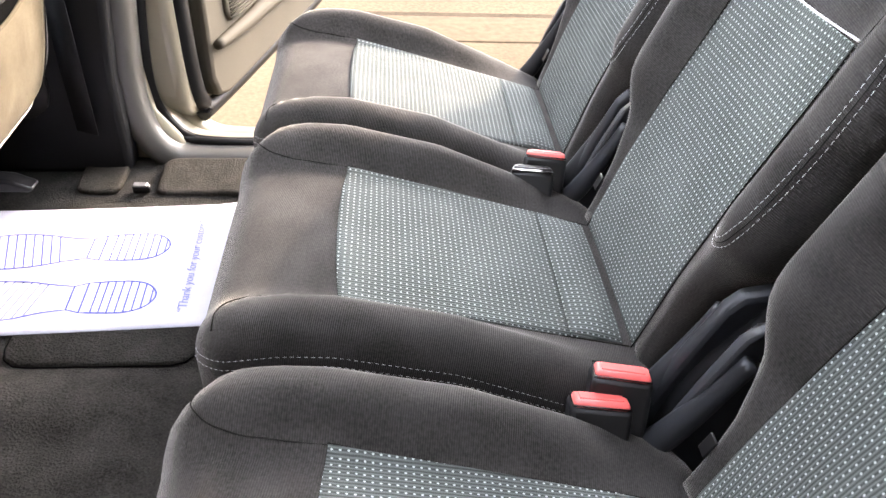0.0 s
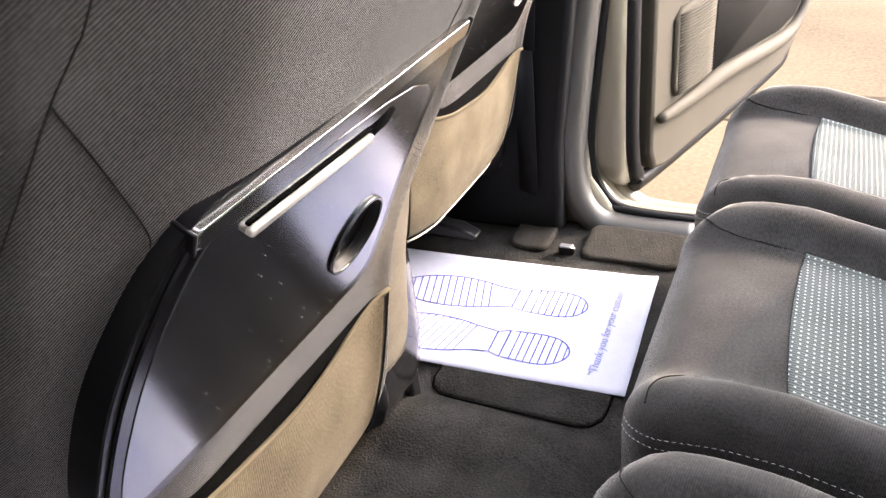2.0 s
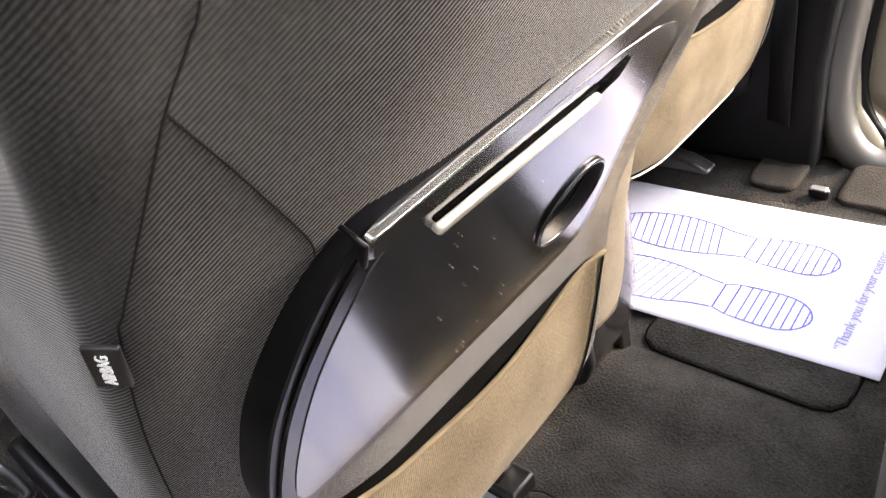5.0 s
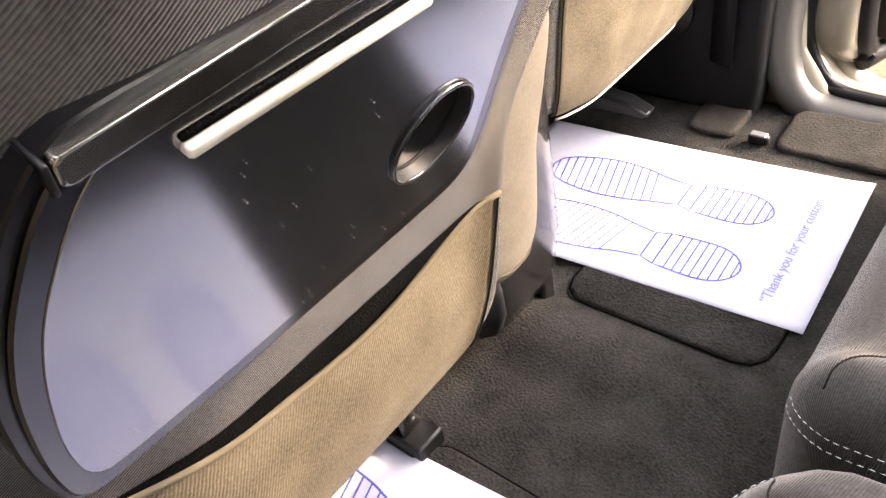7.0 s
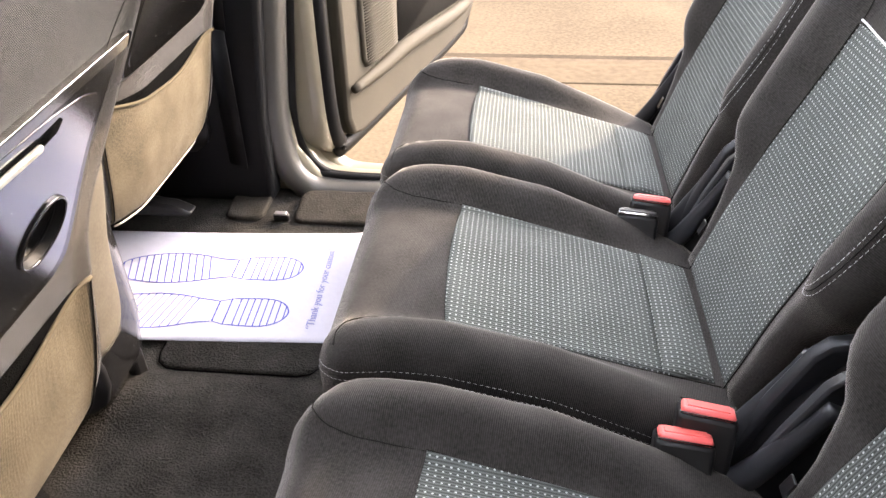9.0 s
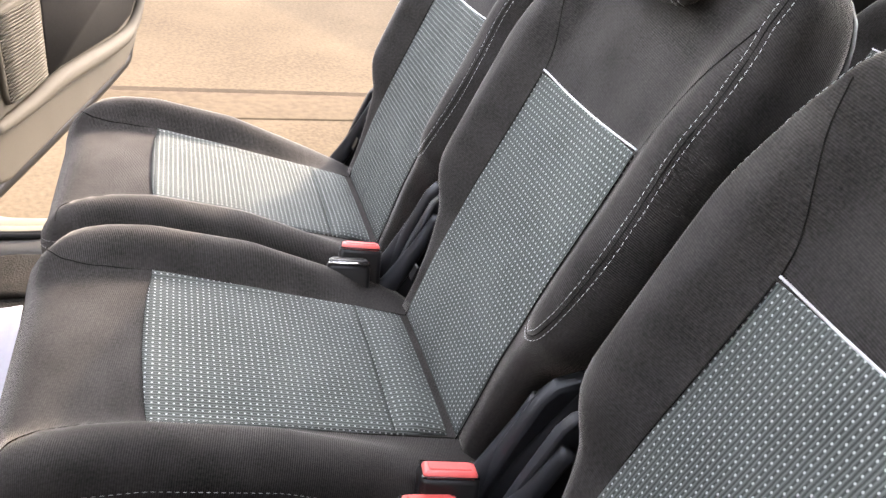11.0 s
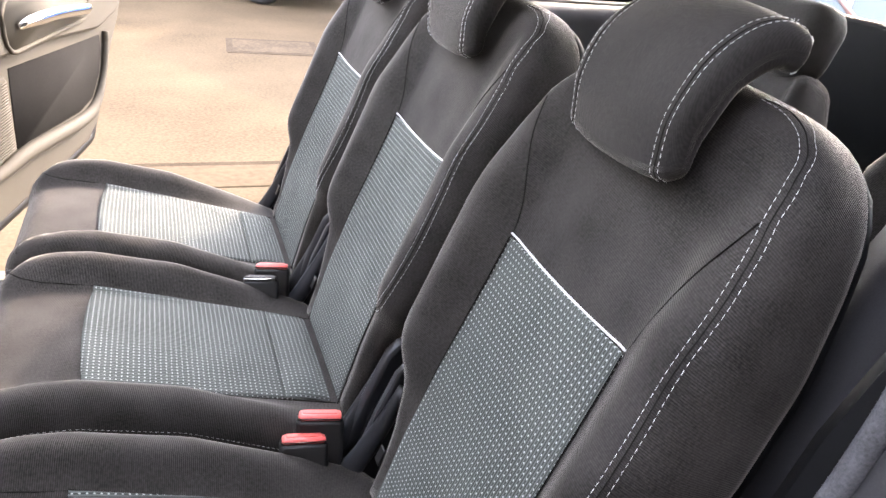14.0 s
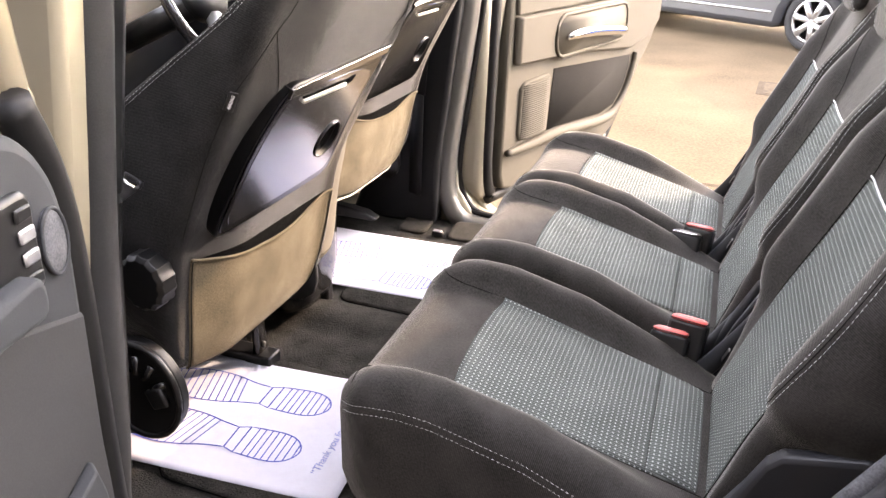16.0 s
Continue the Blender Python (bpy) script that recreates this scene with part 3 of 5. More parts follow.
SEAT_LABEL = "dark grey cloth car seat with teal dotted insert and white stitching"
first_seat = rear_seat("rear_seat", SEAT_LABEL)
first_seat.matrix_basis = pose(0, 0.318, 0)
for y in (0.764, 1.192):
    copy_thing(first_seat, pose(0, y, 0))


# ---- front seats ----
FT = radians(27.3)
FBACK = axes((-0.253, 0.0, 0.361), (math.sin(FT), 0, math.cos(FT)), (0, 1, 0), (math.cos(FT), 0, -math.sin(FT)))
FRONT_WIDTH = [(-0.53, 0.0), (-0.528, 0.165), (-0.520, 0.193), (-0.50, 0.208), (-0.45, 0.224), (-0.30, 0.234), (-0.20, 0.230), (-0.12, 0.229), (-0.05, 0.226), (0.0, 0.224), (0.10, 0.221), (0.15, 0.215), (0.26, 0.178), (0.31, 0.13), (0.33, 0.0)]


EDGE_ROUND = 0.024


def front_top(a, y):
    low = 0.060 * interp(a, [(-0.53, 1.0), (-0.22, 0.0)]) - 0.020 * interp(math.hypot(a + 0.157, y - 0.073), [(0.037, 1.0), (0.054, 0.0)])
    return -0.010 - (0.026 * interp(-y, [(0.08, 0), (0.245, 1)]) if y < 0 else -0.014 * interp(y, [(0.152, 0), (0.208, 1)])) + low


def front_half(a, y):
    """Half width of the backrest; it is narrower on its inner side."""
    return linear(a, FRONT_WIDTH) * (linear(a, [(-0.40, 0.867), (-0.30, 0.843), (-0.20, 0.817), (0.0, 0.851)]) if y > 0 else 1.0)


def front_edge(a):
    """How far forward the backrest's sides reach: it thins towards the top."""
    return linear(a, [(-0.53, -0.285), (-0.40, -0.280), (-0.31, -0.262), (-0.165, -0.202), (-0.07, -0.157), (0.02, -0.112), (0.07, -0.087), (0.13, -0.064), (0.33, -0.060)])


def front_skin(a, y):
    """Height of the backrest's surface, with its rounded edge."""
    lo, hi = 1.0, 20.0
    for _ in range(30):
        s = (lo + hi) / 2
        pa, py = -0.08 + (a + 0.08) * s, y * s
        inside = -0.53 < pa < 0.33 and abs(py) < front_half(pa, py)
        lo, hi = (s, hi) if inside else (lo, s)
    d = (lo - 1) * math.hypot(a + 0.08, y)
    r = EDGE_ROUND
    return front_top(a, y) - (r - math.sqrt(max(r * r - (r - d) ** 2, 0)) if d < r else 0.0)


def pocket_top(a, y):
    """The pocket's cloth bulges away from the backrest towards its mouth."""
    t = max(0.0, min(1.0, (-0.296 - a) / 0.225))
    return front_skin(a, y) + 0.0015 + 0.008 * max(math.cos(y / 0.20 * math.pi / 2), 0.0) * (1 - t) ** 0.7 * (t + 0.35) + 0.004 * t * (1 - t)


SIDE_SEAMS = [
    [(0.20, 0.158), (0.1055, 0.1783), (0.0897, 0.1835), (0.0703, 0.1922), (0.0372, 0.2036), (-0.0091, 0.2154), (-0.0285, 0.2185), (-0.12, 0.223), (-0.26, 0.222)],
    [(0.0703, 0.1922), (0.0362, 0.1739), (-0.0088, 0.152), (-0.022, 0.149)],
]


def front_seat(label, rails):
    seat = thing("front_seat", label, "car seat", "front seats")
    half = [(a, linear(a, FRONT_WIDTH)) for a in [-0.53 + 0.86 * i / 60 for i in range(61)]]
    outline = [(a, front_half(a, 1)) for a, w in half] + [(a, -w) for a, w in reversed(half[1:-1])]
    back = part("backrest", pillow(resample(outline, 120), front_top, front_edge, FBACK, EDGE_ROUND, 22, (-0.08, 0), 0.008, 0.0, 1.0), CLOTH_BACK, seat, "dark grey twill cloth")
    st = bmesh.new()
    for sy in (-1, 1):
        for off in (0.004, 0.009):
            line = []
            for a in [-0.40 + 0.66 * i / 60 for i in range(61)]:
                o, low = front_half(a, sy), front_edge(a)
                t = 1 - off / (front_top(a, sy * o) - EDGE_ROUND - low)
                line.append(FBACK @ Vector((a, sy * (o - 0.008 * t + 0.0007), low + off)))
            stitches(line, 0.0045, 0.0028, 0.00022, st)
        for pts in SIDE_SEAMS:
            part("seam", tube(spline([FBACK @ Vector((p[0], sy * p[1] * (0.87 if sy > 0 else 1), front_skin(p[0], sy * p[1] * (0.87 if sy > 0 else 1)) + 0.0003)) for p in pts], 5), 0.00045, 6), SEAM, back)
    part("stitching", st, THREAD, back, "white thread")["kind"] = "stuff"
    # headrest and its posts
    m = FBACK @ Matrix.Translation((0.36, 0, -0.075))
    part("headrest", pillow(resample(rounded(0.0, 0.20, -0.135, 0.135, 0.06, 8), 60), lambda p, q: 0.06, -0.03, m, 0.045, 10), CLOTH_BACK, seat, "dark grey cloth headrest")
    for y in (-0.06, 0.06):
        part("headrest_post", tube([FBACK @ Vector((0.29, y, -0.055)), FBACK @ Vector((0.40, y, -0.055))], 0.006, 10), CHROME, seat, "chrome post")
    # tray table
    shape = [(-0.008, -0.122), (-0.010, 0.150), (-0.016, 0.155), (-0.10, 0.136), (-0.20, 0.141), (-0.232, 0.142), (-0.248, 0.132), (-0.256, 0.110), (-0.258, -0.168), (-0.242, -0.183), (-0.19, -0.185), (-0.12, -0.179), (-0.076, -0.168), (-0.035, -0.149), (-0.016, -0.134)]
    bezel = [(-0.003, -0.122), (-0.005, 0.160), (-0.012, 0.163), (-0.10, 0.145), (-0.20, 0.150), (-0.238, 0.150), (-0.256, 0.137), (-0.264, 0.110), (-0.265, -0.168), (-0.250, -0.185), (-0.19, -0.191), (-0.12, -0.186), (-0.080, -0.176), (-0.035, -0.158), (-0.010, -0.138)]
    inner = [(-0.020, -0.116), (-0.022, 0.140), (-0.10, 0.126), (-0.20, 0.130), (-0.228, 0.128), (-0.240, 0.110), (-0.242, -0.158), (-0.225, -0.172), (-0.18, -0.174), (-0.12, -0.167), (-0.080, -0.157), (-0.042, -0.138), (-0.026, -0.126)]
    CUP = Vector((-0.157, 0.073))
    part("tray_bezel", holed(smooth(bezel), CUP, 0.036, -0.03, -0.0085, FBACK, 0.0015), PITCH, seat, "glossy black tray surround")
    tray = part("tray_table", holed(smooth(shape), CUP, 0.0345, -0.026, -0.0060, FBACK, 0.0016), RIM, seat, "glossy black folding tray table")
    part("tray_panel", holed(smooth(inner), CUP, 0.0345, -0.0070, -0.0054, FBACK, 0.0005), SATIN, tray, "glossy dark panel")
    bar_m = FBACK @ pose(0, 0, 0, 0, 0, -3.2)
    part("top_bar", slab(rounded(-0.0175, -0.0030, -0.137, 0.167, 0.004, 4), -0.03, -0.0040, bar_m, inset=0.0015), BAR, tray, "satin grey bar", bevel=0.001)
    for y in (-0.1385, 0.1685):
        part("bar_end", slab(rounded(-0.0180, -0.0025, y - 0.0012, y + 0.0012, 0.001, 4), -0.03, -0.0037, bar_m, inset=0.0008), PITCH, tray, "black end of the bar")
    part("grip_hollow", slab([(-0.044, 0.034), (-0.040, 0.060), (-0.030, 0.066), (-0.034, 0.034)], -0.006, -0.0040, FBACK), FLEECE, tray, "dark finger notch")
    part("lip_shadow", slab(rounded(-0.0352, -0.0322, -0.094, 0.036, 0.0012, 3), -0.006, -0.0042, FBACK), FLEECE, tray, "dark gap over the grab lip")
    part("lip", slab(rounded(-0.0415, -0.0362, -0.094, 0.036, 0.0015, 3), -0.006, -0.0008, FBACK, inset=0.001), LIP, tray, "narrow bright grab lip")
    turn = [2 * math.pi * k / 48 for k in range(48)]
    wall = bmesh.new()
    loops = [[wall.verts.new(FBACK @ Vector((CUP.x + r * math.cos(q), CUP.y + r * math.sin(q), h))) for q in turn] for r, h in ((0.0352, -0.0040), (0.0340, -0.0052), (0.0330, -0.0240), (0.0300, -0.0262))]
    for A, B in zip(loops, loops[1:]):
        for k in range(48):
            wall.faces.new((A[k], A[(k + 1) % 48], B[(k + 1) % 48], B[k]))
    cup_wall = part("cup_wall", wall, RUBBER, tray, "black wall of the cup hole")
    cup_wall.modifiers.new("thick", "SOLIDIFY").thickness = 0.0012
    part("cup_ring", tube([FBACK @ Vector((CUP.x + 0.0348 * math.cos(q), CUP.y + 0.0348 * math.sin(q), -0.0040)) for q in turn], 0.0016, 8, closed=True), PIANO, tray, "glossy ring of the cup hole")
    part("cup_step", tube([FBACK @ Vector((CUP.x + 0.0318 * math.cos(q), CUP.y + 0.0318 * math.sin(q), -0.0130)) for q in turn], 0.0012, 8, closed=True), RUBBER, tray, "inner step of the cup hole")
    rng = random.Random(7)
    dust = bmesh.new()
    for k in range(26):
        a, y = -0.24 + 0.2 * rng.random(), -0.145 + 0.27 * rng.random()
        if (a + 0.157) ** 2 + (y - 0.073) ** 2 > 0.0018 and (a < -0.06 or abs(y) > 0.1):
            r, g = 0.00006 + 0.00010 * rng.random() ** 3, rng.random() * 6
            slab([(a + r * 1.7 * math.cos(g + q), y + r * math.sin(g + 1.2 * q)) for q in (0, 1.5, 3.0, 4.4)], -0.0048, -0.0040, FBACK, dust)
    part("dust", dust, THREAD, tray, "pale dust specks")["kind"] = "stuff"

    # pocket
    def pocket_at(u, v):
        y = ((v - 0.5) * 2 * 0.192 - 0.009) * (1 - 0.10 * u ** 2)
        sag = math.cos((v - 0.5) * math.pi)
        a = -0.300 - 0.212 * u - 0.026 * sag * (1 - u) ** 3
        return a, y, pocket_top(a, y) + (0.0005 + 0.0022 * math.sin(9 * v + 2) * (1 - u)) * math.sin(math.pi * v), a, y

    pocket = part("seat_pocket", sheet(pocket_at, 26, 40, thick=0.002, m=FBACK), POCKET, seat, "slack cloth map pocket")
    hem = [FBACK @ Vector(pocket_at(0.0, k / 34)[:3]) for k in range(35)]
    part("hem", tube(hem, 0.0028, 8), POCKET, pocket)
    for v in (0.006, 0.994):
        part("pocket_seam", tube([FBACK @ (Vector(pocket_at(k / 20, v)[:3]) + Vector((0, 0, 0.0006))) for k in range(21)], 0.0010, 6), SEAM, pocket, "dark sewn seam")
    def slit(u, v):
        a, y = -0.300 - (0.004 + 0.030 * math.sin(math.pi * v)) * u, (v - 0.5) * 0.376 - 0.009
        return a, y, front_skin(a, y) + 0.0022, u, v

    part("pocket_lining", sheet(slit, 6, 20, m=FBACK), FLEECE, pocket, "black fleece lining")
    # lower frame, rails, recliner cover
    for y in rails:
        part("seat_rail", box(-0.95, -0.50, y - 0.022, y + 0.022, FLOOR, FLOOR + 0.028), BLACK, seat, bevel=0.004)
        leg = [(-0.020, FLOOR + 0.004), (0.020, FLOOR + 0.004), (0.017, FLOOR + 0.035), (0.013, FLOOR + 0.075), (0.018, FLOOR + 0.120), (0.028, FLOOR + 0.165), (-0.028, FLOOR + 0.165), (-0.017, FLOOR + 0.120), (-0.013, FLOOR + 0.06)]
        part("rail_leg", slab(smooth(leg, 1), -0.006, 0.008, axes((-0.536, y, 0), (0, 1, 0), (0, 0, 1), (1, 0, 0)), inset=0.003), PIANO, seat, "glossy black leg bracket")
        for z in (FLOOR + 0.045, FLOOR + 0.125):
            part("leg_bolt", slab([(y + 0.007 * math.cos(math.pi * k / 4), z + 0.007 * math.sin(math.pi * k / 4)) for k in range(8)], 0.008, 0.012, axes((-0.536, 0, 0), (0, 1, 0), (0, 0, 1), (1, 0, 0))), BLACK, seat, "black bolt")
        part("rail_cap", box(-0.560, -0.512, y - 0.024, y + 0.022, FLOOR, FLOOR + 0.014), BLACK, seat, "black rail end cap", bevel=0.004)
        part("rail_toe", tube([(-0.510, y - 0.014, FLOOR + 0.006), (-0.508, y + 0.006, FLOOR + 0.010), (-0.516, y + 0.022, FLOOR + 0.014)], 0.004, 8), SILVER, seat, "bright steel toe")
    cush = pillow(resample(rounded(-1.05, -0.56, -0.235, 0.235, 0.07, 8), 70), lambda p, q: -0.02 + 0.05 * interp(abs(q), [(0.14, 0), (0.2, 1)]) - 0.12 * (p + 0.8) * 0.3, -0.16, Matrix(), 0.05, 10)
    part("seat_cushion", cush, CLOTH_BACK, seat, "dark grey twill cloth")
    for sy in (-1, 1):
        part("side_cover", slab(resample(rounded(-0.98, -0.46, -0.20, -0.07, 0.05, 6), 40), sy * 0.236, sy * 0.258, axes((0, 0, 0), (1, 0, 0), (0, 0, 1), (0, 1, 0)), inset=0.008), BLACK, seat, "black plastic side cover")
    return seat


def arm_pad(parent):
    """Fold-up armrest standing beside the backrest."""
    m = FBACK @ pose(-0.375, 0.272, -0.022, 0, 16.5, 0)
    top = lambda a, y: 0.012 - 3.0 * y * y + 0.006 * interp(a, [(-0.16, 1.0), (0.0, 0.0)])
    pad = part("armrest", pillow(resample(rounded(-0.150, 0.190, -0.056, 0.052, 0.046, 8), 90), top, -0.050, m, 0.024, 14, (0.02, 0.0), 0.01), ARM, parent, "folded up armrest in smooth beige grey cloth")
    part("armrest_piping", tube([m @ Vector((-0.126 + 3.0 * y * y, y, top(-0.126, y) - 0.024 * (abs(y) / 0.05) ** 4 + 0.0015)) for y in [-0.045 + 0.009 * k for k in range(11)]], 0.0012, 6), TRIM, pad, "pale piping at its lower end")
    part("pivot_cover", slab(smooth(rounded(-0.185, -0.120, -0.044, 0.040, 0.02, 5), 1), -0.045, -0.006, m, inset=0.008), BLACK, pad, "black pivot cover")


front = front_seat("front car seat of dark cloth with folding tray table", (0.128,))
front.matrix_basis = pose(0, 0.405, 0)
arm_pad(front)
far_front = front_seat("front car seat of dark cloth with folding tray table", ())
far_front.matrix_basis = pose(-0.112, 1.112, 0.030)
part("lower_piping", tube([FBACK @ Vector((-0.522, y, front_skin(-0.516, y) + 0.003)) for y in [-0.17 + 0.35 * k / 20 for k in range(21)]], 0.0017, 6), LIP, far_front, "pale piping along the lower edge")
part("rail_cover", slab([(-0.64, -0.27), (-0.50, -0.27), (-0.49, -0.262), (-0.53, -0.244), (-0.64, -0.230)], -0.018, 0.018, axes((0.01, 0.138, -0.02), (1, 0, 0), (0, 0, 1), (0, 1, 0))), BLACK, far_front, "black wedge shaped rail cover", bevel=0.006)
part("rail_tab", box(-0.475, -0.445, -0.256, -0.232, FLOOR - 0.02, FLOOR + 0.03), BLACK, far_front, bevel=0.005)
knob = axes((-0.487, -0.258, -0.105), (1, 0, 0), (0, 0, 1), (0, -1, 0))
cover = part("recliner_cover", slab([(0.075 * math.cos(2 * math.pi * k / 24), 0.085 * math.sin(2 * math.pi * k / 24)) for k in range(24)], -0.02, 0.002, knob, inset=0.006), BLACK, front, "round black recliner cover", bevel=0.002)
part("height_lever", box(0.018, 0.05, -0.034, 0.0, 0.001, 0.012, m=knob @ pose(0, 0, 0, 0, 0, 25)), BLACK, cover, "black lever", bevel=0.004)
part("recliner_rim", tube([knob @ Vector((0.073 * math.cos(2 * math.pi * k / 32), 0.083 * math.sin(2 * math.pi * k / 32), 0.002)) for k in range(32)], 0.005, 8, closed=True), BLACK, cover, "raised black rim")
for q in range(5):
    g = 0.4 + 0.55 * q
    part("recliner_rib", tube([knob @ Vector((0.030 * math.cos(g), 0.034 * math.sin(g), 0.004)), knob @ Vector((0.056 * math.cos(g), 0.064 * math.sin(g), 0.003))], 0.006, 8), PIANO, cover, "glossy black rib")
lum = axes((-0.452, -0.250, 0.085), (1, 0, 0), (0, 0, 1), (0, -1, 0))
part("lumbar_knob", slab([((0.036 + 0.003 * (k % 2)) * math.cos(2 * math.pi * k / 28), (0.042 + 0.003 * (k % 2)) * math.sin(2 * math.pi * k / 28)) for k in range(28)], -0.02, 0.014, lum, inset=0.006), BLACK, front, "fluted black knob", bevel=0.001)
airbag = thing("airbag_tag", "small black cloth label sewn into a front seat's side", "label", at=FBACK @ pose(-0.026, 0.1790, -0.0370, -45))
part("cloth_tab", box(-0.0145, 0.0125, -0.0025, 0.0, -0.0062, 0.0062), BLACK, airbag, bevel=0.0008)
cu = bpy.data.curves.new("lettering", "FONT")
cu.body, cu.size, cu.extrude, cu.align_x, cu.align_y = "AIRBAG", 0.0058, 0.0003, "CENTER", "CENTER"
cu.materials.append(THREAD)
word = new("lettering", cu)
word.parent = airbag
word.matrix_basis = Matrix(((1, 0, 0, -0.001), (0, 0, -1, -0.0029), (0, -1, 0, 0), (0, 0, 0, 1)))


# ---- car body ----
body = thing("car_body", "interior of a family car with champagne paint and doors open", "car", kind="structure")


def floor_height(x, y):
    hump = interp(abs(y - 0.767), [(0.02, 0.022), (0.072, 0.0)])
    return FLOOR + hump * interp(x, [(-0.5, 1.0), (-0.25, 0.3), (0.0, 0.0)]) + 0.002 * math.sin(31 * x + 17 * y) * math.sin(23 * y)


part("floor_carpet", sheet(lambda u, v: ((x := -1.5 + 3.2 * u), (y := 0.10 + 1.33 * v), floor_height(x, y), x, y), 90, 60, thick=0.05), CARPET, body, "charcoal loop carpet")
for y0, y1 in ((0.17, 0.548), (0.834, 1.25)):
    lid = resample(rounded(-0.516, -0.234, y0, y1, 0.035, 6), 60)
    hatch_lid = part("floor_hatch", slab(lid, FLOOR - 0.002, FLOOR + 0.0085, inset=0.004), CARPET, body, "carpeted hatch lid in the floor")
    part("hatch_gap", tube([(p.x, p.y, FLOOR + 0.003) for p in resample(rounded(-0.518, -0.232, y0 - 0.002, y1 + 0.002, 0.037, 6), 60)], 0.0013, 6, closed=True), FLEECE, hatch_lid, "dark gap round the lid")


for x0, x1, y0 in ((-0.55, -0.465, 1.288), (-0.398, -0.20, 1.283)):
    flap = resample(rounded(x0, x1, y0, 1.40, 0.022, 6), 44)
    part("carpet_flap", pillow(flap, lambda p, q: FLOOR + 0.009 + 0.08 * (q - 1.29) + 0.001 * math.sin(90 * p), FLOOR, Matrix(), 0.004, 6, tuck=0.002), FLAP, body, "worn lighter carpet flap under the sill")
clip = part("carpet_clip", box(-0.442, -0.408, 1.292, 1.306, FLOOR, FLOOR + 0.016), BLACK, body, "black carpet clip", bevel=0.004)
part("clip_plate", box(-0.438, -0.412, 1.2905, 1.304, FLOOR + 0.0155, FLOOR + 0.019), SILVER, clip, "bright clip plate", bevel=0.001)


def sill(y, s):
    """Door sill, s = 1 on the far side: carpet edge, scuff plate, painted lip."""
    part("scuff_plate", box(-0.40, 0.42, y - 0.01, y + 0.055, FLOOR - 0.02, FLOOR + 0.016), GREY, body, "grey plastic scuff plate", bevel=0.012)
    part("sill", box(-1.40, 0.42, y + s * 0.032 - 0.03, y + s * 0.032 + 0.10 * (s > 0) + 0.0, FLOOR - 0.16, FLOOR - 0.004), PAINT, body, "painted body sill", bevel=0.02)
    part("seal", tube(spline([(0.47, y + s * 0.03, 0.25), (0.44, y + s * 0.03, -0.05), (0.36, y + s * 0.03, -0.22), (0.22, y + s * 0.03, FLOOR + 0.022), (-0.30, y + s * 0.03, FLOOR + 0.022), (-0.40, y + s * 0.03, -0.245), (-0.435, y + s * 0.03, -0.15), (-0.425, y + s * 0.03, 0.1), (-0.36, y + s * 0.03, 0.6)], 8), 0.009, 8), RUBBER, body, "black rubber door seal")


sill(1.425, 1)


def pillar(y, s):
    """B-pillar: an inner trim moulding, a painted outer frame that curves into the sill."""
    inner = [(-0.46, FLOOR), (-0.455, -0.10), (-0.425, 0.15), (-0.36, 0.72), (-0.50, 0.72), (-0.58, 0.15), (-0.66, -0.10), (-0.74, FLOOR)]
    m = axes((0, y, 0), (1, 0, 0), (0, 0, 1), (0, s, 0))
    part("pillar_trim", slab(inner, -0.035, 0.03, m), DARKTRIM, body, "charcoal plastic pillar trim", bevel=0.012)


pillar(1.40, 1)
MOULD = material("grey_moulding", (0.080, 0.076, 0.069), 0.36, var=0.08, small=500, bump=0.1)
curve = [(-0.355, 0.75), (-0.395, 0.30), (-0.425, 0.05), (-0.442, -0.12), (-0.432, -0.225), (-0.390, -0.285), (-0.32, -0.300), (-0.20, -0.300)]
def band(pts, profile, y):
    """A moulding swept along (x, z) points; its profile is (towards the opening, outwards)."""
    bm, rows = bmesh.new(), []
    P = [Vector((x, 0, z)) for x, z in pts]
    P = spline(P, 7)
    for i, p in enumerate(P):
        d = (P[min(i + 1, len(P) - 1)] - P[max(i - 1, 0)]).normalized()
        nrm = Vector((-d.z, 0, d.x))
        if nrm.x + nrm.z < 0:
            nrm = -nrm
        rows.append([bm.verts.new(p + nrm * a + Vector((0, y + w, 0))) for a, w in profile])
    n = len(profile)
    for A, B in zip(rows, rows[1:]):
        for k in range(n):
            bm.faces.new((A[k], A[(k + 1) % n], B[(k + 1) % n], B[k]))
    bm.faces.new(rows[0])
    bm.faces.new(rows[-1])
    return bm


ROUND = [(-0.030, -0.012), (-0.012, -0.014), (0.004, -0.010), (0.014, 0.0), (0.019, 0.014), (0.020, 0.032), (0.016, 0.040), (-0.030, 0.040)]
STEP = [(-0.040, -0.004), (-0.006, -0.004), (0.004, 0.002), (0.009, 0.012), (0.012, 0.034), (0.008, 0.042), (-0.040, 0.042)]
part("aperture_edge", band(curve, ROUND, 1.415), MOULD, body, "pale grey door aperture moulding")
part("door_seal", tube(spline([(x + 0.022, 1.462, z + (0.02 if z < -0.2 else 0)) for x, z in curve], 6), 0.010, 10), RUBBER, body, "black rubber door seal")
part("aperture_step", band([(x + 0.028, z + 0.006) for x, z in curve], STEP, 1.468), PAINT, body, "painted door step")
part("aperture_step", band([(x + 0.055, z - 0.002) for x, z in curve], STEP, 1.510), PAINT, body, "painted door step")
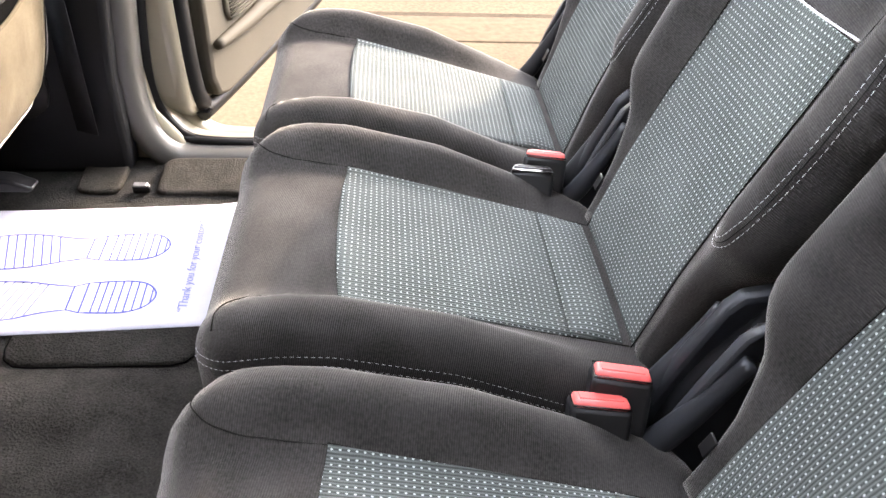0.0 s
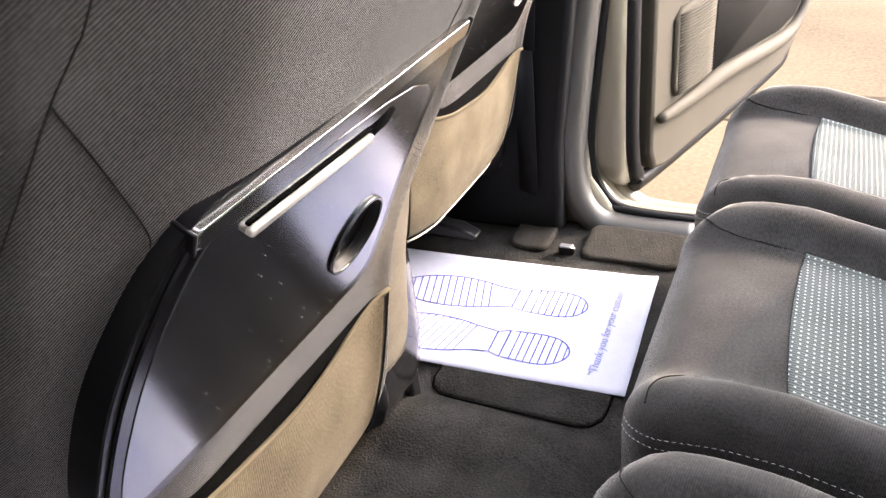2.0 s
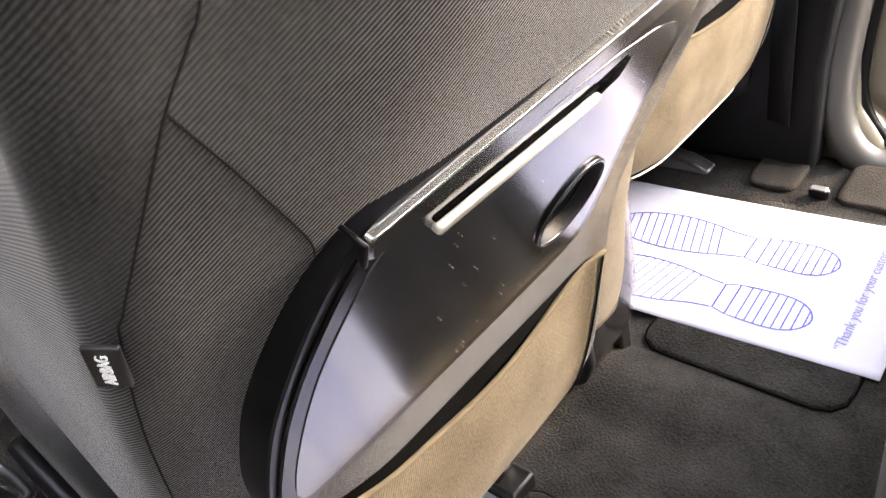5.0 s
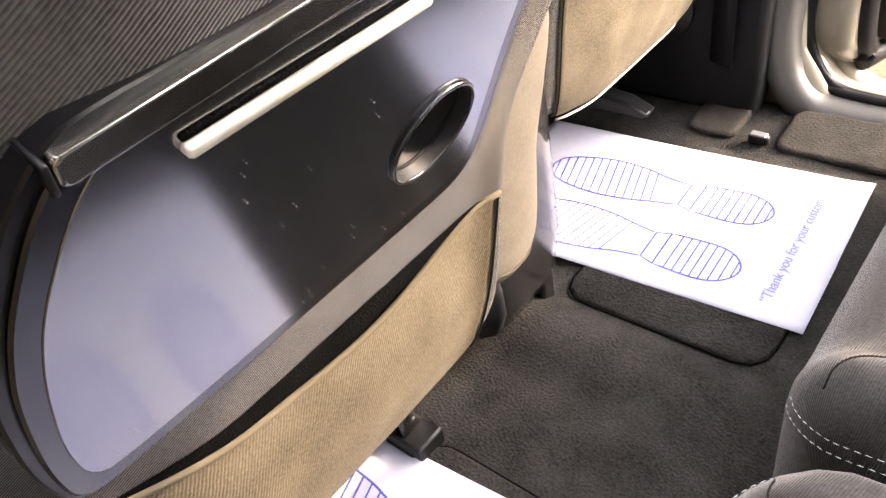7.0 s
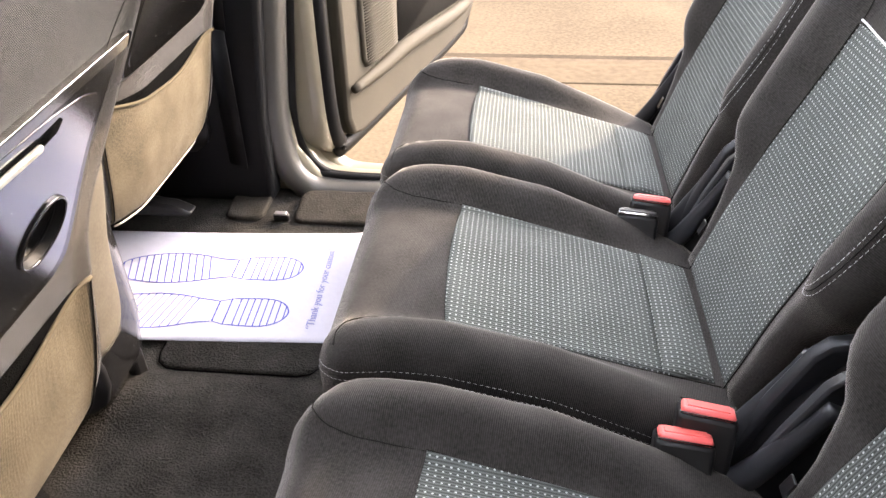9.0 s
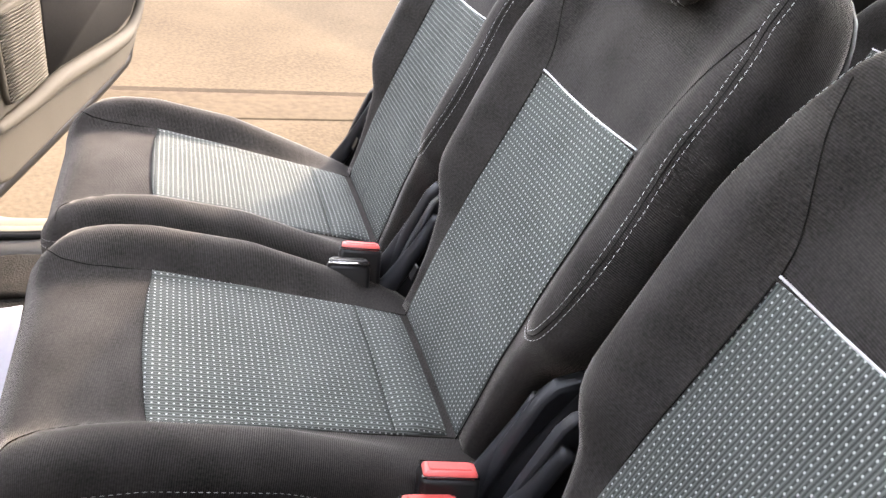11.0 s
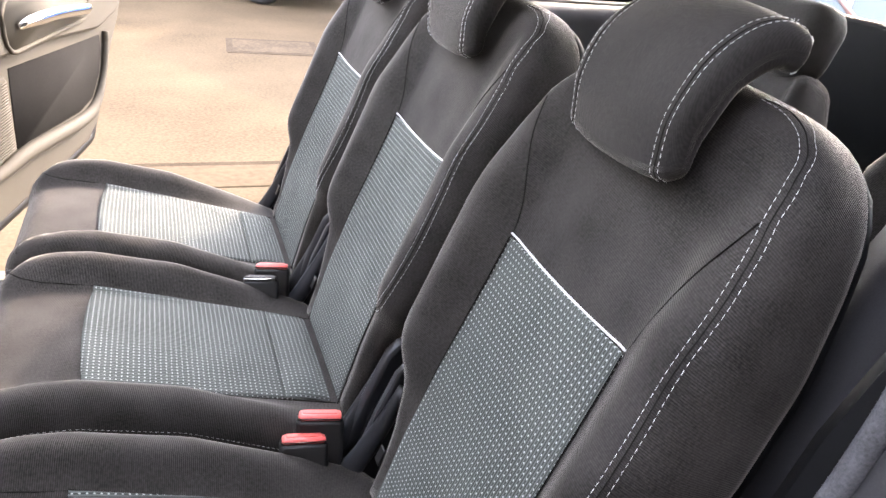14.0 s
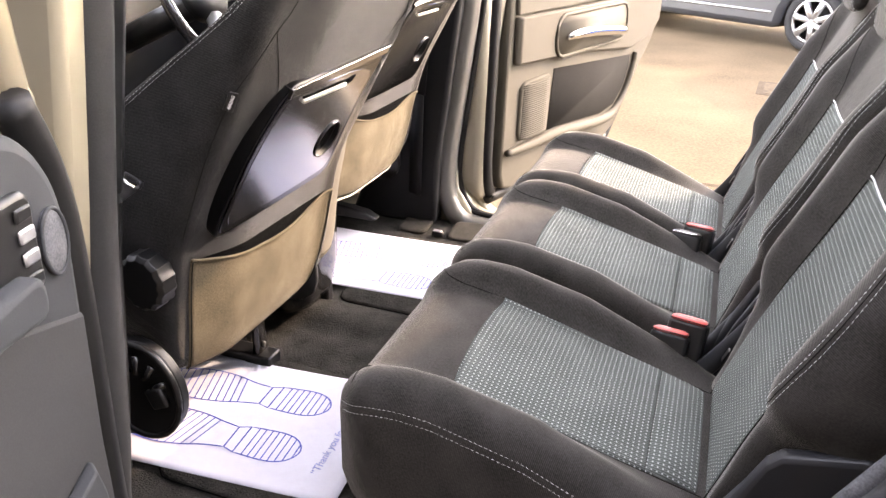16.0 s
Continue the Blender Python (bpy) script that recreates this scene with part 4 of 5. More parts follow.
part("pillar_outer", slab([(-0.60, FLOOR - 0.1), (-0.30, FLOOR - 0.1), (-0.36, FLOOR + 0.02), (-0.415, -0.2), (-0.425, -0.1), (-0.40, 0.15), (-0.34, 0.78), (-0.50, 0.78)], 0.035, 0.09, axes((0, 1.40, 0), (1, 0, 0), (0, 0, 1), (0, 1, 0))), PAINT, body, "champagne painted pillar", bevel=0.015)
part("door_striker", tube([(-0.405, 1.475, 0.02), (-0.385, 1.475, 0.02), (-0.385, 1.475, 0.055), (-0.405, 1.475, 0.055)], 0.006, 8), CHROME, body, "steel door striker")
belt = [(-0.52, 1.352, FLOOR + 0.10), (-0.515, 1.350, 0.1), (-0.47, 1.345, 0.70)]
for a, b in zip(belt, belt[1:]):
    part("seat_belt", box(0, 1, -0.001, 0.001, -0.024, 0.024, m=Matrix.Translation(a) @ (Vector(b) - Vector(a)).to_track_quat("X", "Y").to_matrix().to_4x4() @ Matrix.Diagonal(((Vector(b) - Vector(a)).length, 1, 1, 1)) @ pose(0, 0, 0, 90)), DARKTRIM, body, "black webbing")
# near side: pillar, sill
inner = [(-0.50, FLOOR), (-0.46, -0.10), (-0.43, 0.15), (-0.31, 0.74), (-0.42, 0.74), (-0.52, 0.15), (-0.57, -0.10), (-0.62, FLOOR)]
part("pillar_trim", slab(inner, 0.0, 0.055, axes((0, 0.05, 0), (1, 0, 0), (0, 0, 1), (0, 1, 0))), DARKTRIM, body, "charcoal plastic pillar trim", bevel=0.012)
part("aperture_edge", tube(spline([(-0.33, 0.045, 0.70), (-0.410, 0.045, 0.25), (-0.450, 0.045, -0.08), (-0.475, 0.045, -0.25), (-0.45, 0.045, FLOOR - 0.02)], 6), 0.028, 12), DUSK, body, "black rubber door seal")
part("pillar_outer", slab([(-0.62, FLOOR - 0.1), (-0.47, FLOOR - 0.1), (-0.445, -0.10), (-0.41, 0.15), (-0.30, 0.78), (-0.42, 0.78), (-0.52, 0.15)], -0.06, 0.0, axes((0, 0.05, 0), (1, 0, 0), (0, 0, 1), (0, 1, 0))), PAINT, body, "champagne painted pillar", bevel=0.012)
part("sill", box(-1.40, 0.42, 0.00, 0.085, FLOOR - 0.16, FLOOR - 0.004), PAINT, body, "painted body sill", bevel=0.02)
part("scuff_plate", box(-0.45, 0.42, 0.060, 0.125, FLOOR - 0.02, FLOOR + 0.016), GREY, body, "grey plastic scuff plate", bevel=0.012)
part("bulkhead", box(-1.95, -1.90, 0.02, 1.51, FLOOR - 0.05, 0.45), DARKTRIM, body, "charcoal bulkhead trim", bevel=0.02)
part("front_carpet", box(-1.92, -1.49, 0.04, 1.49, FLOOR - 0.05, FLOOR + 0.002), CARPET, body, "charcoal footwell carpet", bevel=0.01)
# roof and upper rails
ROOF_GLASS = (-0.85, 0.30, 0.27, 1.26)


def roof_sheet(z, x0, x1, y0, y1, grow, hole=True, nu=58, nv=40):
    """A crowned roof skin; hole leaves out the glazed panel, otherwise only the panel is made."""
    g = ROOF_GLASS
    bm, V = bmesh.new(), {}
    for i in range(nu + 1):
        for j in range(nv + 1):
            u, v = i / nu, j / nv
            V[i, j] = bm.verts.new((x0 + (x1 - x0) * u, y0 + (y1 - y0) * v, z - 0.06 * (2 * u - 1) ** 2 - 0.05 * (2 * v - 1) ** 4))
    for i in range(nu):
        for j in range(nv):
            p = (V[i, j].co + V[i + 1, j + 1].co) / 2
            inside = g[0] - grow < p.x < g[1] + grow and g[2] - grow < p.y < g[3] + grow
            if inside != hole:
                bm.faces.new((V[i, j], V[i + 1, j], V[i + 1, j + 1], V[i, j + 1]))
    for v in [v for v in bm.verts if not v.link_faces]:
        bm.verts.remove(v)
    return bm


for piece in (part("roof", roof_sheet(0.90, -1.1, 1.75, 0.17, 1.36, 0.0), LINING, body, "pale headlining"), part("roof_glass", roof_sheet(0.935, -1.12, 1.78, 0.13, 1.40, 0.03, False), CLEAR, body, "clear glass roof panel")):
    piece.modifiers.new("thick", "SOLIDIFY").thickness = 0.006
piece.visible_shadow = False
for y in (0.16, 1.375):
    part("roof_rail", tube(spline([(-1.15, y, 0.74), (-0.4, y, 0.83), (0.6, y, 0.83), (1.6, y, 0.72)], 6), 0.035, 8), LINING, body, "pale roof rail")


def quarter(y, s):
    """Rear side: wheel-arch trim below, window frame above."""
    m = axes((0, y, 0), (1, 0, 0), (0, 0, 1), (0, s, 0))
    low = [(0.50, FLOOR), (1.75, FLOOR), (1.75, 0.39), (0.62, 0.39), (0.56, 0.28), (0.50, 0.10), (0.42, -0.10)]
    part("side_trim", slab(low, 0.0, 0.06, m), DARKTRIM, body, "charcoal plastic side trim", bevel=0.015)
    part("c_pillar", slab([(0.66, 0.39), (0.77, 0.39), (0.82, 0.82), (0.71, 0.82)] if s > 0 else [(0.60, 0.39), (0.72, 0.39), (0.74, 0.82), (0.60, 0.82)], 0.0, 0.05, m), DARKTRIM, body, "charcoal pillar trim", bevel=0.012)
    part("d_pillar", slab([(1.52, 0.39), (1.75, 0.39), (1.62, 0.82), (1.48, 0.82)], 0.0, 0.05, m), LINING, body, "pale grey pillar trim", bevel=0.012)
    part("pillar_trim", slab([(1.22, 0.39), (1.516, 0.39), (1.476, 0.82), (1.34, 0.82), (1.33, 0.60), (1.30, 0.50)], 0.0, 0.048, m), DARKTRIM, body, "charcoal pillar trim", bevel=0.012)
    part("window_ledge", box(0.66, 1.36, y - 0.035 + 0.02 * (s < 0), y + 0.035, 0.375, 0.405), DUSK, body, "dark grey ledge", bevel=0.008)
    gl = part("quarter_window", slab([(0.70, 0.405), (1.24, 0.405), (1.32, 0.47), (1.34, 0.60), (1.35, 0.80), (0.72, 0.80)], 0.030, 0.034, m), CLEAR, body, "clear side window")
    gl.visible_shadow = False
    edge = [(0.72, 0.412), (1.235, 0.412), (1.295, 0.445), (1.325, 0.52), (1.335, 0.66), (1.34, 0.80)]
    part("window_seal", tube(spline([(x, y + s * 0.02, z) for x, z in edge], 6), 0.010, 8), RUBBER, body, "black window rubber")
    bulge = [(0.50, FLOOR), (1.45, FLOOR), (1.45, 0.40), (0.76, 0.40), (0.69, 0.34), (0.61, 0.15), (0.55, -0.05)] if s > 0 else [(0.50, FLOOR), (1.45, FLOOR), (1.45, 0.46), (0.72, 0.46), (0.645, 0.43), (0.60, 0.32), (0.565, 0.12), (0.53, -0.05)]
    part("wheel_arch_trim", pillow(resample(smooth(bulge, 1), 70), lambda p, q: 0.088, 0.0, axes((0, y, 0), (1, 0, 0), (0, 0, 1), (0, -s, 0)), 0.05, 8), ARCH, body, "dark grey moulded wheel arch trim")
    if s > 0:
        arch = spline([(0.26, y, FLOOR), (0.36, y, -0.12), (0.46, y, 0.12), (0.545, y, 0.297), (0.655, y, 0.52), (0.72, y, 0.80)], 6)
        part("aperture_edge", tube(arch, 0.02, 12), SEALCLOTH, body, "grey flocked door aperture edge")
        return
    arch = [(0.26, FLOOR), (0.33, -0.12), (0.437, 0.10), (0.500, 0.225), (0.530, 0.300), (0.548, 0.39), (0.56, 0.55), (0.565, 0.80)]
    part("aperture_edge", tube(spline([(x + 0.012, 0.012, z - 0.010) for x, z in arch], 8), 0.019, 14), ARCH, body, "smooth dark grey door aperture edge")
    braid = spline([(x, 0.033, z) for x, z in arch], 8)
    strip = part("braided_seal", tube(braid, 0.0095, 12), SEALCLOTH, body, "grey braided door seal")
    weave, run = bmesh.new(), resample([(p.x, p.z) for p in braid], 330)
    for p, q in list(zip(run, run[1:]))[24:150]:
        d = (q - p).normalized()
        for side in (-1, 1):
            a = Vector((p.x - d.y * side * 0.0005, 0.0428, p.y + d.x * side * 0.0005))
            b = Vector((p.x + d.x * 0.0022 - d.y * side * 0.0048, 0.0412, p.y + d.y * 0.0022 + d.x * side * 0.0048))
            tube([a, b], 0.0005, 4, weave)
    part("herringbone_ribs", weave, SEALCLOTH, strip, "fine herringbone ribs")["kind"] = "stuff"


quarter(1.43, 1)
quarter(0.095, -1)
# outside of the car: roof skin, bonnet, flanks, bumpers, windscreen
part("roof_skin", roof_sheet(0.945, -1.12, 1.78, 0.13, 1.40, 0.02), PAINT, body, "champagne painted roof").modifiers.new("thick", "SOLIDIFY").thickness = 0.008
part("bonnet", sheet(lambda u, v: ((x := -2.72 + 0.92 * u), (y := 0.02 + 1.49 * v), 0.16 + 0.27 * math.sin(u * math.pi / 2) - 0.05 * (2 * v - 1) ** 4, x, y), 14, 14, thick=0.06), PAINT, body, "champagne painted bonnet")
part("front_bumper", pillow(resample(rounded(-2.86, -2.55, -0.02, 1.55, 0.14, 8), 60), lambda p, q: 0.17, -0.44, Matrix(), 0.06, 8), PAINT, body, "champagne painted bumper")
part("rear_bumper", pillow(resample(rounded(1.70, 1.90, -0.02, 1.55, 0.09, 8), 60), lambda p, q: -0.02, -0.44, Matrix(), 0.05, 8), PAINT, body, "champagne painted bumper")
part("windscreen", slab([(-0.62, 0.43), (0.62, 0.43), (0.52, 0.96), (-0.52, 0.96)], 0.0, 0.004, axes((-2.10, 0.767, 0.0), (0, 1, 0), (0.74, 0, 0.673), (-0.673, 0, 0.74))), CLEAR, body, "clear windscreen").visible_shadow = False
for y, s in ((0.0, -1), (1.53, 1)):
    part("front_wing", slab([(-2.60, -0.40), (-2.60, 0.14), (-1.85, 0.40), (-1.52, 0.41), (-1.54, -0.20), (-1.60, -0.42), (-1.66, -0.30), (-1.80, -0.06), (-2.05, 0.0), (-2.28, -0.10), (-2.40, -0.30), (-2.42, -0.42)], 0.0, 0.03, axes((0, y, 0), (1, 0, 0), (0, 0, 1), (0, s, 0))), PAINT, body, "champagne painted wing", bevel=0.01)
    part("rear_wing", slab([(0.60, 0.36), (0.52, 0.10), (0.40, -0.12), (0.36, -0.44), (0.62, -0.42), (0.66, -0.24), (0.80, -0.06), (1.0, 0.0), (1.20, -0.06), (1.34, -0.24), (1.38, -0.42), (1.72, -0.42), (1.78, 0.36)], 0.004, 0.03, axes((0, y, 0), (1, 0, 0), (0, 0, 1), (0, s, 0))), PAINT, body, "champagne painted wing", bevel=0.01)
    for wx in (-2.04, 1.0):
        hub = axes((wx, y - s * 0.09, -0.37), (1, 0, 0), (0, 0, 1), (0, s, 0))
        tyre = part("wheel", tube([hub @ Vector((0.245 * math.cos(2 * math.pi * k / 36), 0.245 * math.sin(2 * math.pi * k / 36), 0)) for k in range(36)], 0.065, 10, closed=True), RUBBER, body, "black tyre")
        part("rim", slab([(0.205 * math.cos(2 * math.pi * k / 30), 0.205 * math.sin(2 * math.pi * k / 30)) for k in range(30)], -0.02, 0.03, hub, inset=0.01), SILVER, tyre, "silver wheel")
# tailgate with window
tg = axes((1.74, 0.767, 0.0), (0, 1, 0), (-0.25, 0, 0.968), (1, 0, 0.25))
part("tailgate_trim", slab(rounded(-0.62, 0.62, -0.32, 0.42, 0.05, 5), 0.0, 0.05, tg), DARKTRIM, body, "charcoal tailgate trim", bevel=0.01)
for y in (-0.60, 0.60):
    part("tailgate_frame", slab([(y - 0.045, 0.42), (y + 0.045, 0.42), (y * 0.93 + 0.045, 0.86), (y * 0.93 - 0.045, 0.86)], 0.0, 0.05, tg), LINING, body, "pale tailgate frame", bevel=0.01)
rw = part("rear_window", slab([(-0.56, 0.42), (0.56, 0.42), (0.52, 0.86), (-0.52, 0.86)], 0.02, 0.024, tg), CLEAR, body, "clear rear window")
rw.visible_shadow = False



# ---- third row ----
def third_seat(label):
    seat = thing("third_row_seat", label, "car seat", "third row seats")
    m = axes((1.02, 0, -0.02), (math.sin(0.33), 0, math.cos(0.33)), (0, 1, 0), (-math.cos(0.33), 0, math.sin(0.33)))
    wid = [(0.0, 0.17), (0.2, 0.20), (0.34, 0.195), (0.42, 0.15), (0.45, 0.0)]
    half = [(a, linear(a, wid)) for a in [0.45 * i / 24 for i in range(25)]]
    bulge = lambda a, y: 0.03 * interp(abs(y), [(0.10, 0), (0.16, 1)])
    part("backrest", pillow(resample(half + [(a, -w) for a, w in reversed(half[:-1])], 80), bulge, -0.07, m, 0.04, 14, (0.22, 0)), CLOTH, seat, "dark grey twill cloth")
    part("back_insert", sheet(lambda u, v: ((a := 0.02 + 0.30 * u), (y := (v - 0.5) * 0.22), bulge(a, y) + 0.002, a, y), 16, 16, thick=0.003, m=m), DOTS, seat, "teal grey dotted cloth")
    part("piping", tube([m @ Vector((0.322, (k / 12 - 0.5) * 0.22, bulge(0.32, (k / 12 - 0.5) * 0.22) + 0.002)) for k in range(13)], 0.0016, 6), THREAD, seat, "white piping")
    head = pillow(resample(rounded(0.40, 0.55, -0.125, 0.125, 0.05, 8), 56), lambda p, q: 0.02 - 0.04 * (p - 0.40), -0.06, m, 0.035, 10)
    part("headrest", head, PLAIN, seat, "dark cloth headrest")
    st = bmesh.new()
    for y in (-0.07, -0.06, 0.06, 0.07):
        stitches([m @ Vector((0.42 + 0.1 * i / 14, y, 0.021 - 0.004 * i / 14 - 0.012 * (i > 12))) for i in range(15)], 0.0048, 0.0026, 0.0003, st)
    part("stitching", st, THREAD, seat, "white thread")["kind"] = "stuff"
    part("seat_cushion", pillow(resample(rounded(0.62, 1.06, -0.20, 0.20, 0.06, 8), 60), lambda p, q: 0.0 - 0.08 * (p - 0.62), -0.14, Matrix(), 0.05, 10), CLOTH, seat, "dark grey twill cloth")
    part("seat_base", box(0.68, 1.12, -0.16, 0.16, FLOOR + 0.003, -0.13), BLACK, seat, bevel=0.01)
    return seat


third = third_seat("third row seat of dark cloth with dotted insert")
third.matrix_basis = pose(0, 0.375, 0)
copy_thing(third, pose(0.05, 0.955, 0))
panel = thing("luggage_panel", "dark carpeted panel standing behind the third row", "panel")
part("board", box(1.50, 1.53, 0.16, 1.37, FLOOR + 0.003, 0.455), DARKTRIM, panel, bevel=0.01)
for y in (0.45, 0.62, 0.86):
    part("catch", box(1.494, 1.50, y - 0.014, y + 0.014, 0.36, 0.40), TRIM, panel, "pale plastic catch", bevel=0.003)


# ---- seat belts and buckles ----
def buckle(label, m, button):
    edged = button is BLACK
    b = thing("belt_buckle", label, "seat belt buckle", "belt buckles", at=m)
    part("housing", box(-0.019, 0.020, -0.031, 0.031, -0.100, 0.0), BLACK, b, "black plastic housing", bevel=0.006)
    part("release_button", box(-0.0180, 0.0100, -0.0280, 0.0280, -0.002, 0.0065), button, b, bevel=0.004)
    part("button_face", box(-0.0120, 0.0050, -0.0220, 0.0220, 0.0060, 0.0078), button, b, "raised centre of the button", bevel=0.0015)
    part("tongue_slot", box(0.0108, 0.0175, -0.0225, 0.0225, -0.002, 0.0025), FLEECE, b, "dark tongue slot")
    rim = [(0.0180 * k, 0.0285 * q, 0.0010) for k, q in ((-1, -1), (1.03, -1), (1.03, 1), (-1, 1))]
    part("bright_edge", tube(rim, 0.0022 if edged else 0.0009, 6, closed=True), CHROME if edged else PIANO, b, "bright steel edge" if edged else "glossy black edge")
    part("stalk", tube([(0.0, 0.0, -0.08), (0.01, 0, -0.16), (0.03, 0, -0.25)], 0.010, 8), BLACK, b, "black webbing stalk")
    return b


buckle("red buttoned seat belt buckle between two rear seats", pose(0.288, 0.556, -0.028, 0, 22, 78), RED)
buckle("red buttoned seat belt buckle between two rear seats", pose(0.262, 0.531, -0.042, 0, 26, 82), RED)
buckle("red buttoned seat belt buckle beside the far rear seat", pose(0.285, 0.990, -0.032, 0, 22, 78), RED)
buckle("black buckle with bright edge beside the far rear seat", pose(0.262, 0.962, -0.040, 0, 26, 80), BLACK)


def strap(name, label, pts, width, across):
    bm = bmesh.new()
    P = spline(pts, 5)
    rows = [(bm.verts.new(p - Vector(across) * width / 2), bm.verts.new(p + Vector(across) * width / 2)) for p in P]
    for a, b in zip(rows, rows[1:]):
        bm.faces.new((a[0], a[1], b[1], b[0]))
    s = part(name, bm, DARKTRIM)
    s.modifiers.new("thick", "SOLIDIFY").thickness = 0.0018
    tagged(s, label, "seat belt")
    return s


for y in (0.995, 0.545):
    strap("seat_belt", "black seat belt webbing between two rear seats", [(0.33, y, -0.16), (0.36, y + 0.005, -0.03), (0.44, y + 0.01, 0.10), (0.52, y + 0.015, 0.25)], 0.044, (-0.3, 0.95, 0.1))
strap("seat_belt", "dark belt webbing hanging down the rear pillar", [(1.30, 1.385, 0.80), (1.27, 1.385, 0.55), (1.20, 1.375, 0.30), (1.16, 1.36, 0.10)], 0.048, (0.9, 0, 0.4))


# ---- paper mats ----
def sole():
    """Outline of a shoe print, toe at -x: forefoot and heel parts."""
    top = [(-0.345, 0.0), (-0.335, 0.026), (-0.30, 0.043), (-0.25, 0.050), (-0.20, 0.046), (-0.16, 0.036), (-0.125, 0.029)]
    low = [(-0.125, -0.026), (-0.16, -0.031), (-0.20, -0.042), (-0.25, -0.047), (-0.30, -0.038), (-0.335, -0.022), (-0.345, 0.0)]
    fore = [(p.x, p.y) for p in spline([(*p, 0) for p in top], 4)] + [(p.x, p.y) for p in spline([(*p, 0) for p in low], 4)]
    heel = [(-0.105, 0.036), (-0.05, 0.038), (-0.022, 0.032), (-0.006, 0.018), (0.0, 0.0), (-0.006, -0.018), (-0.022, -0.032), (-0.05, -0.038), (-0.105, -0.034)]
    return fore, [(p.x, p.y) for p in spline([(*p, 0) for p in heel], 4)]


def ribbon(pts, w, bm, z, closed=False):
    P = [Vector((p[0], p[1], 0)) for p in pts]
    n, rows = len(P), []
    for i, p in enumerate(P):
        d = (P[(i + 1) % n] - P[i - 1]) if closed else (P[min(i + 1, n - 1)] - P[max(i - 1, 0)])
        s = Vector((-d.y, d.x, 0)).normalized() * w / 2
        rows.append([bm.verts.new((*(p + k * s).xy, mat_height(p.x, p.y) + z)) for k in (-1, 1)])
    for i in range(n if closed else n - 1):
        A, B = rows[i], rows[(i + 1) % n]
        bm.faces.new((A[0], A[1], B[1], B[0]))


def mat_height(x, y):
    return 0.0015 * math.sin(9 * x + 3) * math.cos(14 * y) + 0.004 * interp(x, [(0.06, 0.0), (0.12, 1.0)]) * (y > 0)


def hatch(outline, bm, z, step, slope, lo, hi):
    k = lo
    while k < hi:
        hits = []
        n = len(outline)
        for i in range(n):
            a, b = outline[i], outline[(i + 1) % n]
            fa, fb = a[0] - slope * a[1] - k, b[0] - slope * b[1] - k
            if fa * fb < 0:
                t = fa / (fa - fb)
                hits.append((a[0] + (b[0] - a[0]) * t, a[1] + (b[1] - a[1]) * t))
        if len(hits) >= 2:
            hits.sort(key=lambda h: h[1])
            ribbon([hits[0], ((hits[0][0] + hits[-1][0]) / 2, (hits[0][1] + hits[-1][1]) / 2), hits[-1]], 0.0023, bm, z)
        k += step


PALE_INK = material("pale_blue_ink", (0.17, 0.19, 0.42), 0.7, var=0.2, bump=0)


def paper_mat(label, m, shift=0.0):
    mat = thing("paper_mat", label, "floor mat", "paper floor mats", at=m)
    part("sheet", sheet(lambda u, v: ((x := -0.435 + 0.540 * u), (y := -0.166 + shift + 0.332 * v), mat_height(x, y), x, y), 40, 24, thick=0.0008), PAPER, mat, "white paper")
    fore, heel = sole()
    for y, k in ((-0.066, 1), (0.066, -1)):
        bm = bmesh.new()
        F = [(px * 1.06, y + k * py) for px, py in fore]
        H = [(px * 1.06, y + k * py) for px, py in heel]
        ribbon(F, 0.0028, bm, 0.0009, True)
        ribbon(H, 0.0028, bm, 0.0009, True)
        ribbon([(-0.1325, y + k * 0.029), (-0.1113, y + k * 0.036)], 0.0022, bm, 0.0009)
        ribbon([(-0.1325, y - k * 0.026), (-0.1113, y - k * 0.034)], 0.0022, bm, 0.0009)
        hatch(F, bm, 0.0009, 0.0145, 0.25 * k, -0.37, -0.165)
        hatch(H, bm, 0.0009, 0.0125, 0.0, -0.094, -0.004)
        part("shoe_print", bm, INK, mat, "blue printed shoe sole")
    cu = bpy.data.curves.new("lettering", "FONT")
    cu.body, cu.size, cu.extrude, cu.align_x, cu.shear = "\u201cThank you for your custom\u201d", 0.0205, 0.0002, "CENTER", 0.15
    cu.materials.append(PALE_INK)
    word = new("lettering", cu)
    word.parent = mat
    word.matrix_basis = Matrix(((0, -1, 0, 0.054), (1, 0, 0, 0.010), (0, 0, 1, 0.004), (0, 0, 0, 1)))
    return mat


paper_mat("white paper floor mat printed with blue shoe soles", pose(-0.326, 1.046, FLOOR + 0.010, 0, 0, 2.8), 0.024)
paper_mat("white paper floor mat printed with blue shoe soles", pose(-0.315, 0.367, FLOOR + 0.010, 0, 0, 4.6))


# ---- centre console between the front seats ----
console = thing("centre_console", "black plastic centre console between the front seats", "console")
part("console_body", pillow(resample(rounded(-1.25, -0.50, 0.665, 0.865, 0.06, 8), 60), lambda p, q: 0.10 - 0.10 * (p + 0.9) * 0.2, -0.26, Matrix(), 0.05, 10, tuck=0.02), PIANO, console, "glossy black plastic")
part("armrest", pillow(resample(rounded(-0.92, -0.53, 0.685, 0.845, 0.05, 8), 50), lambda p, q: 0.165, 0.10, Matrix(), 0.03, 8), CLOTH_BACK, console, "dark cloth armrest")
part("foot", box(-0.56, -0.52, 0.80, 0.83, FLOOR, -0.235), BLACK, console, bevel=0.006)

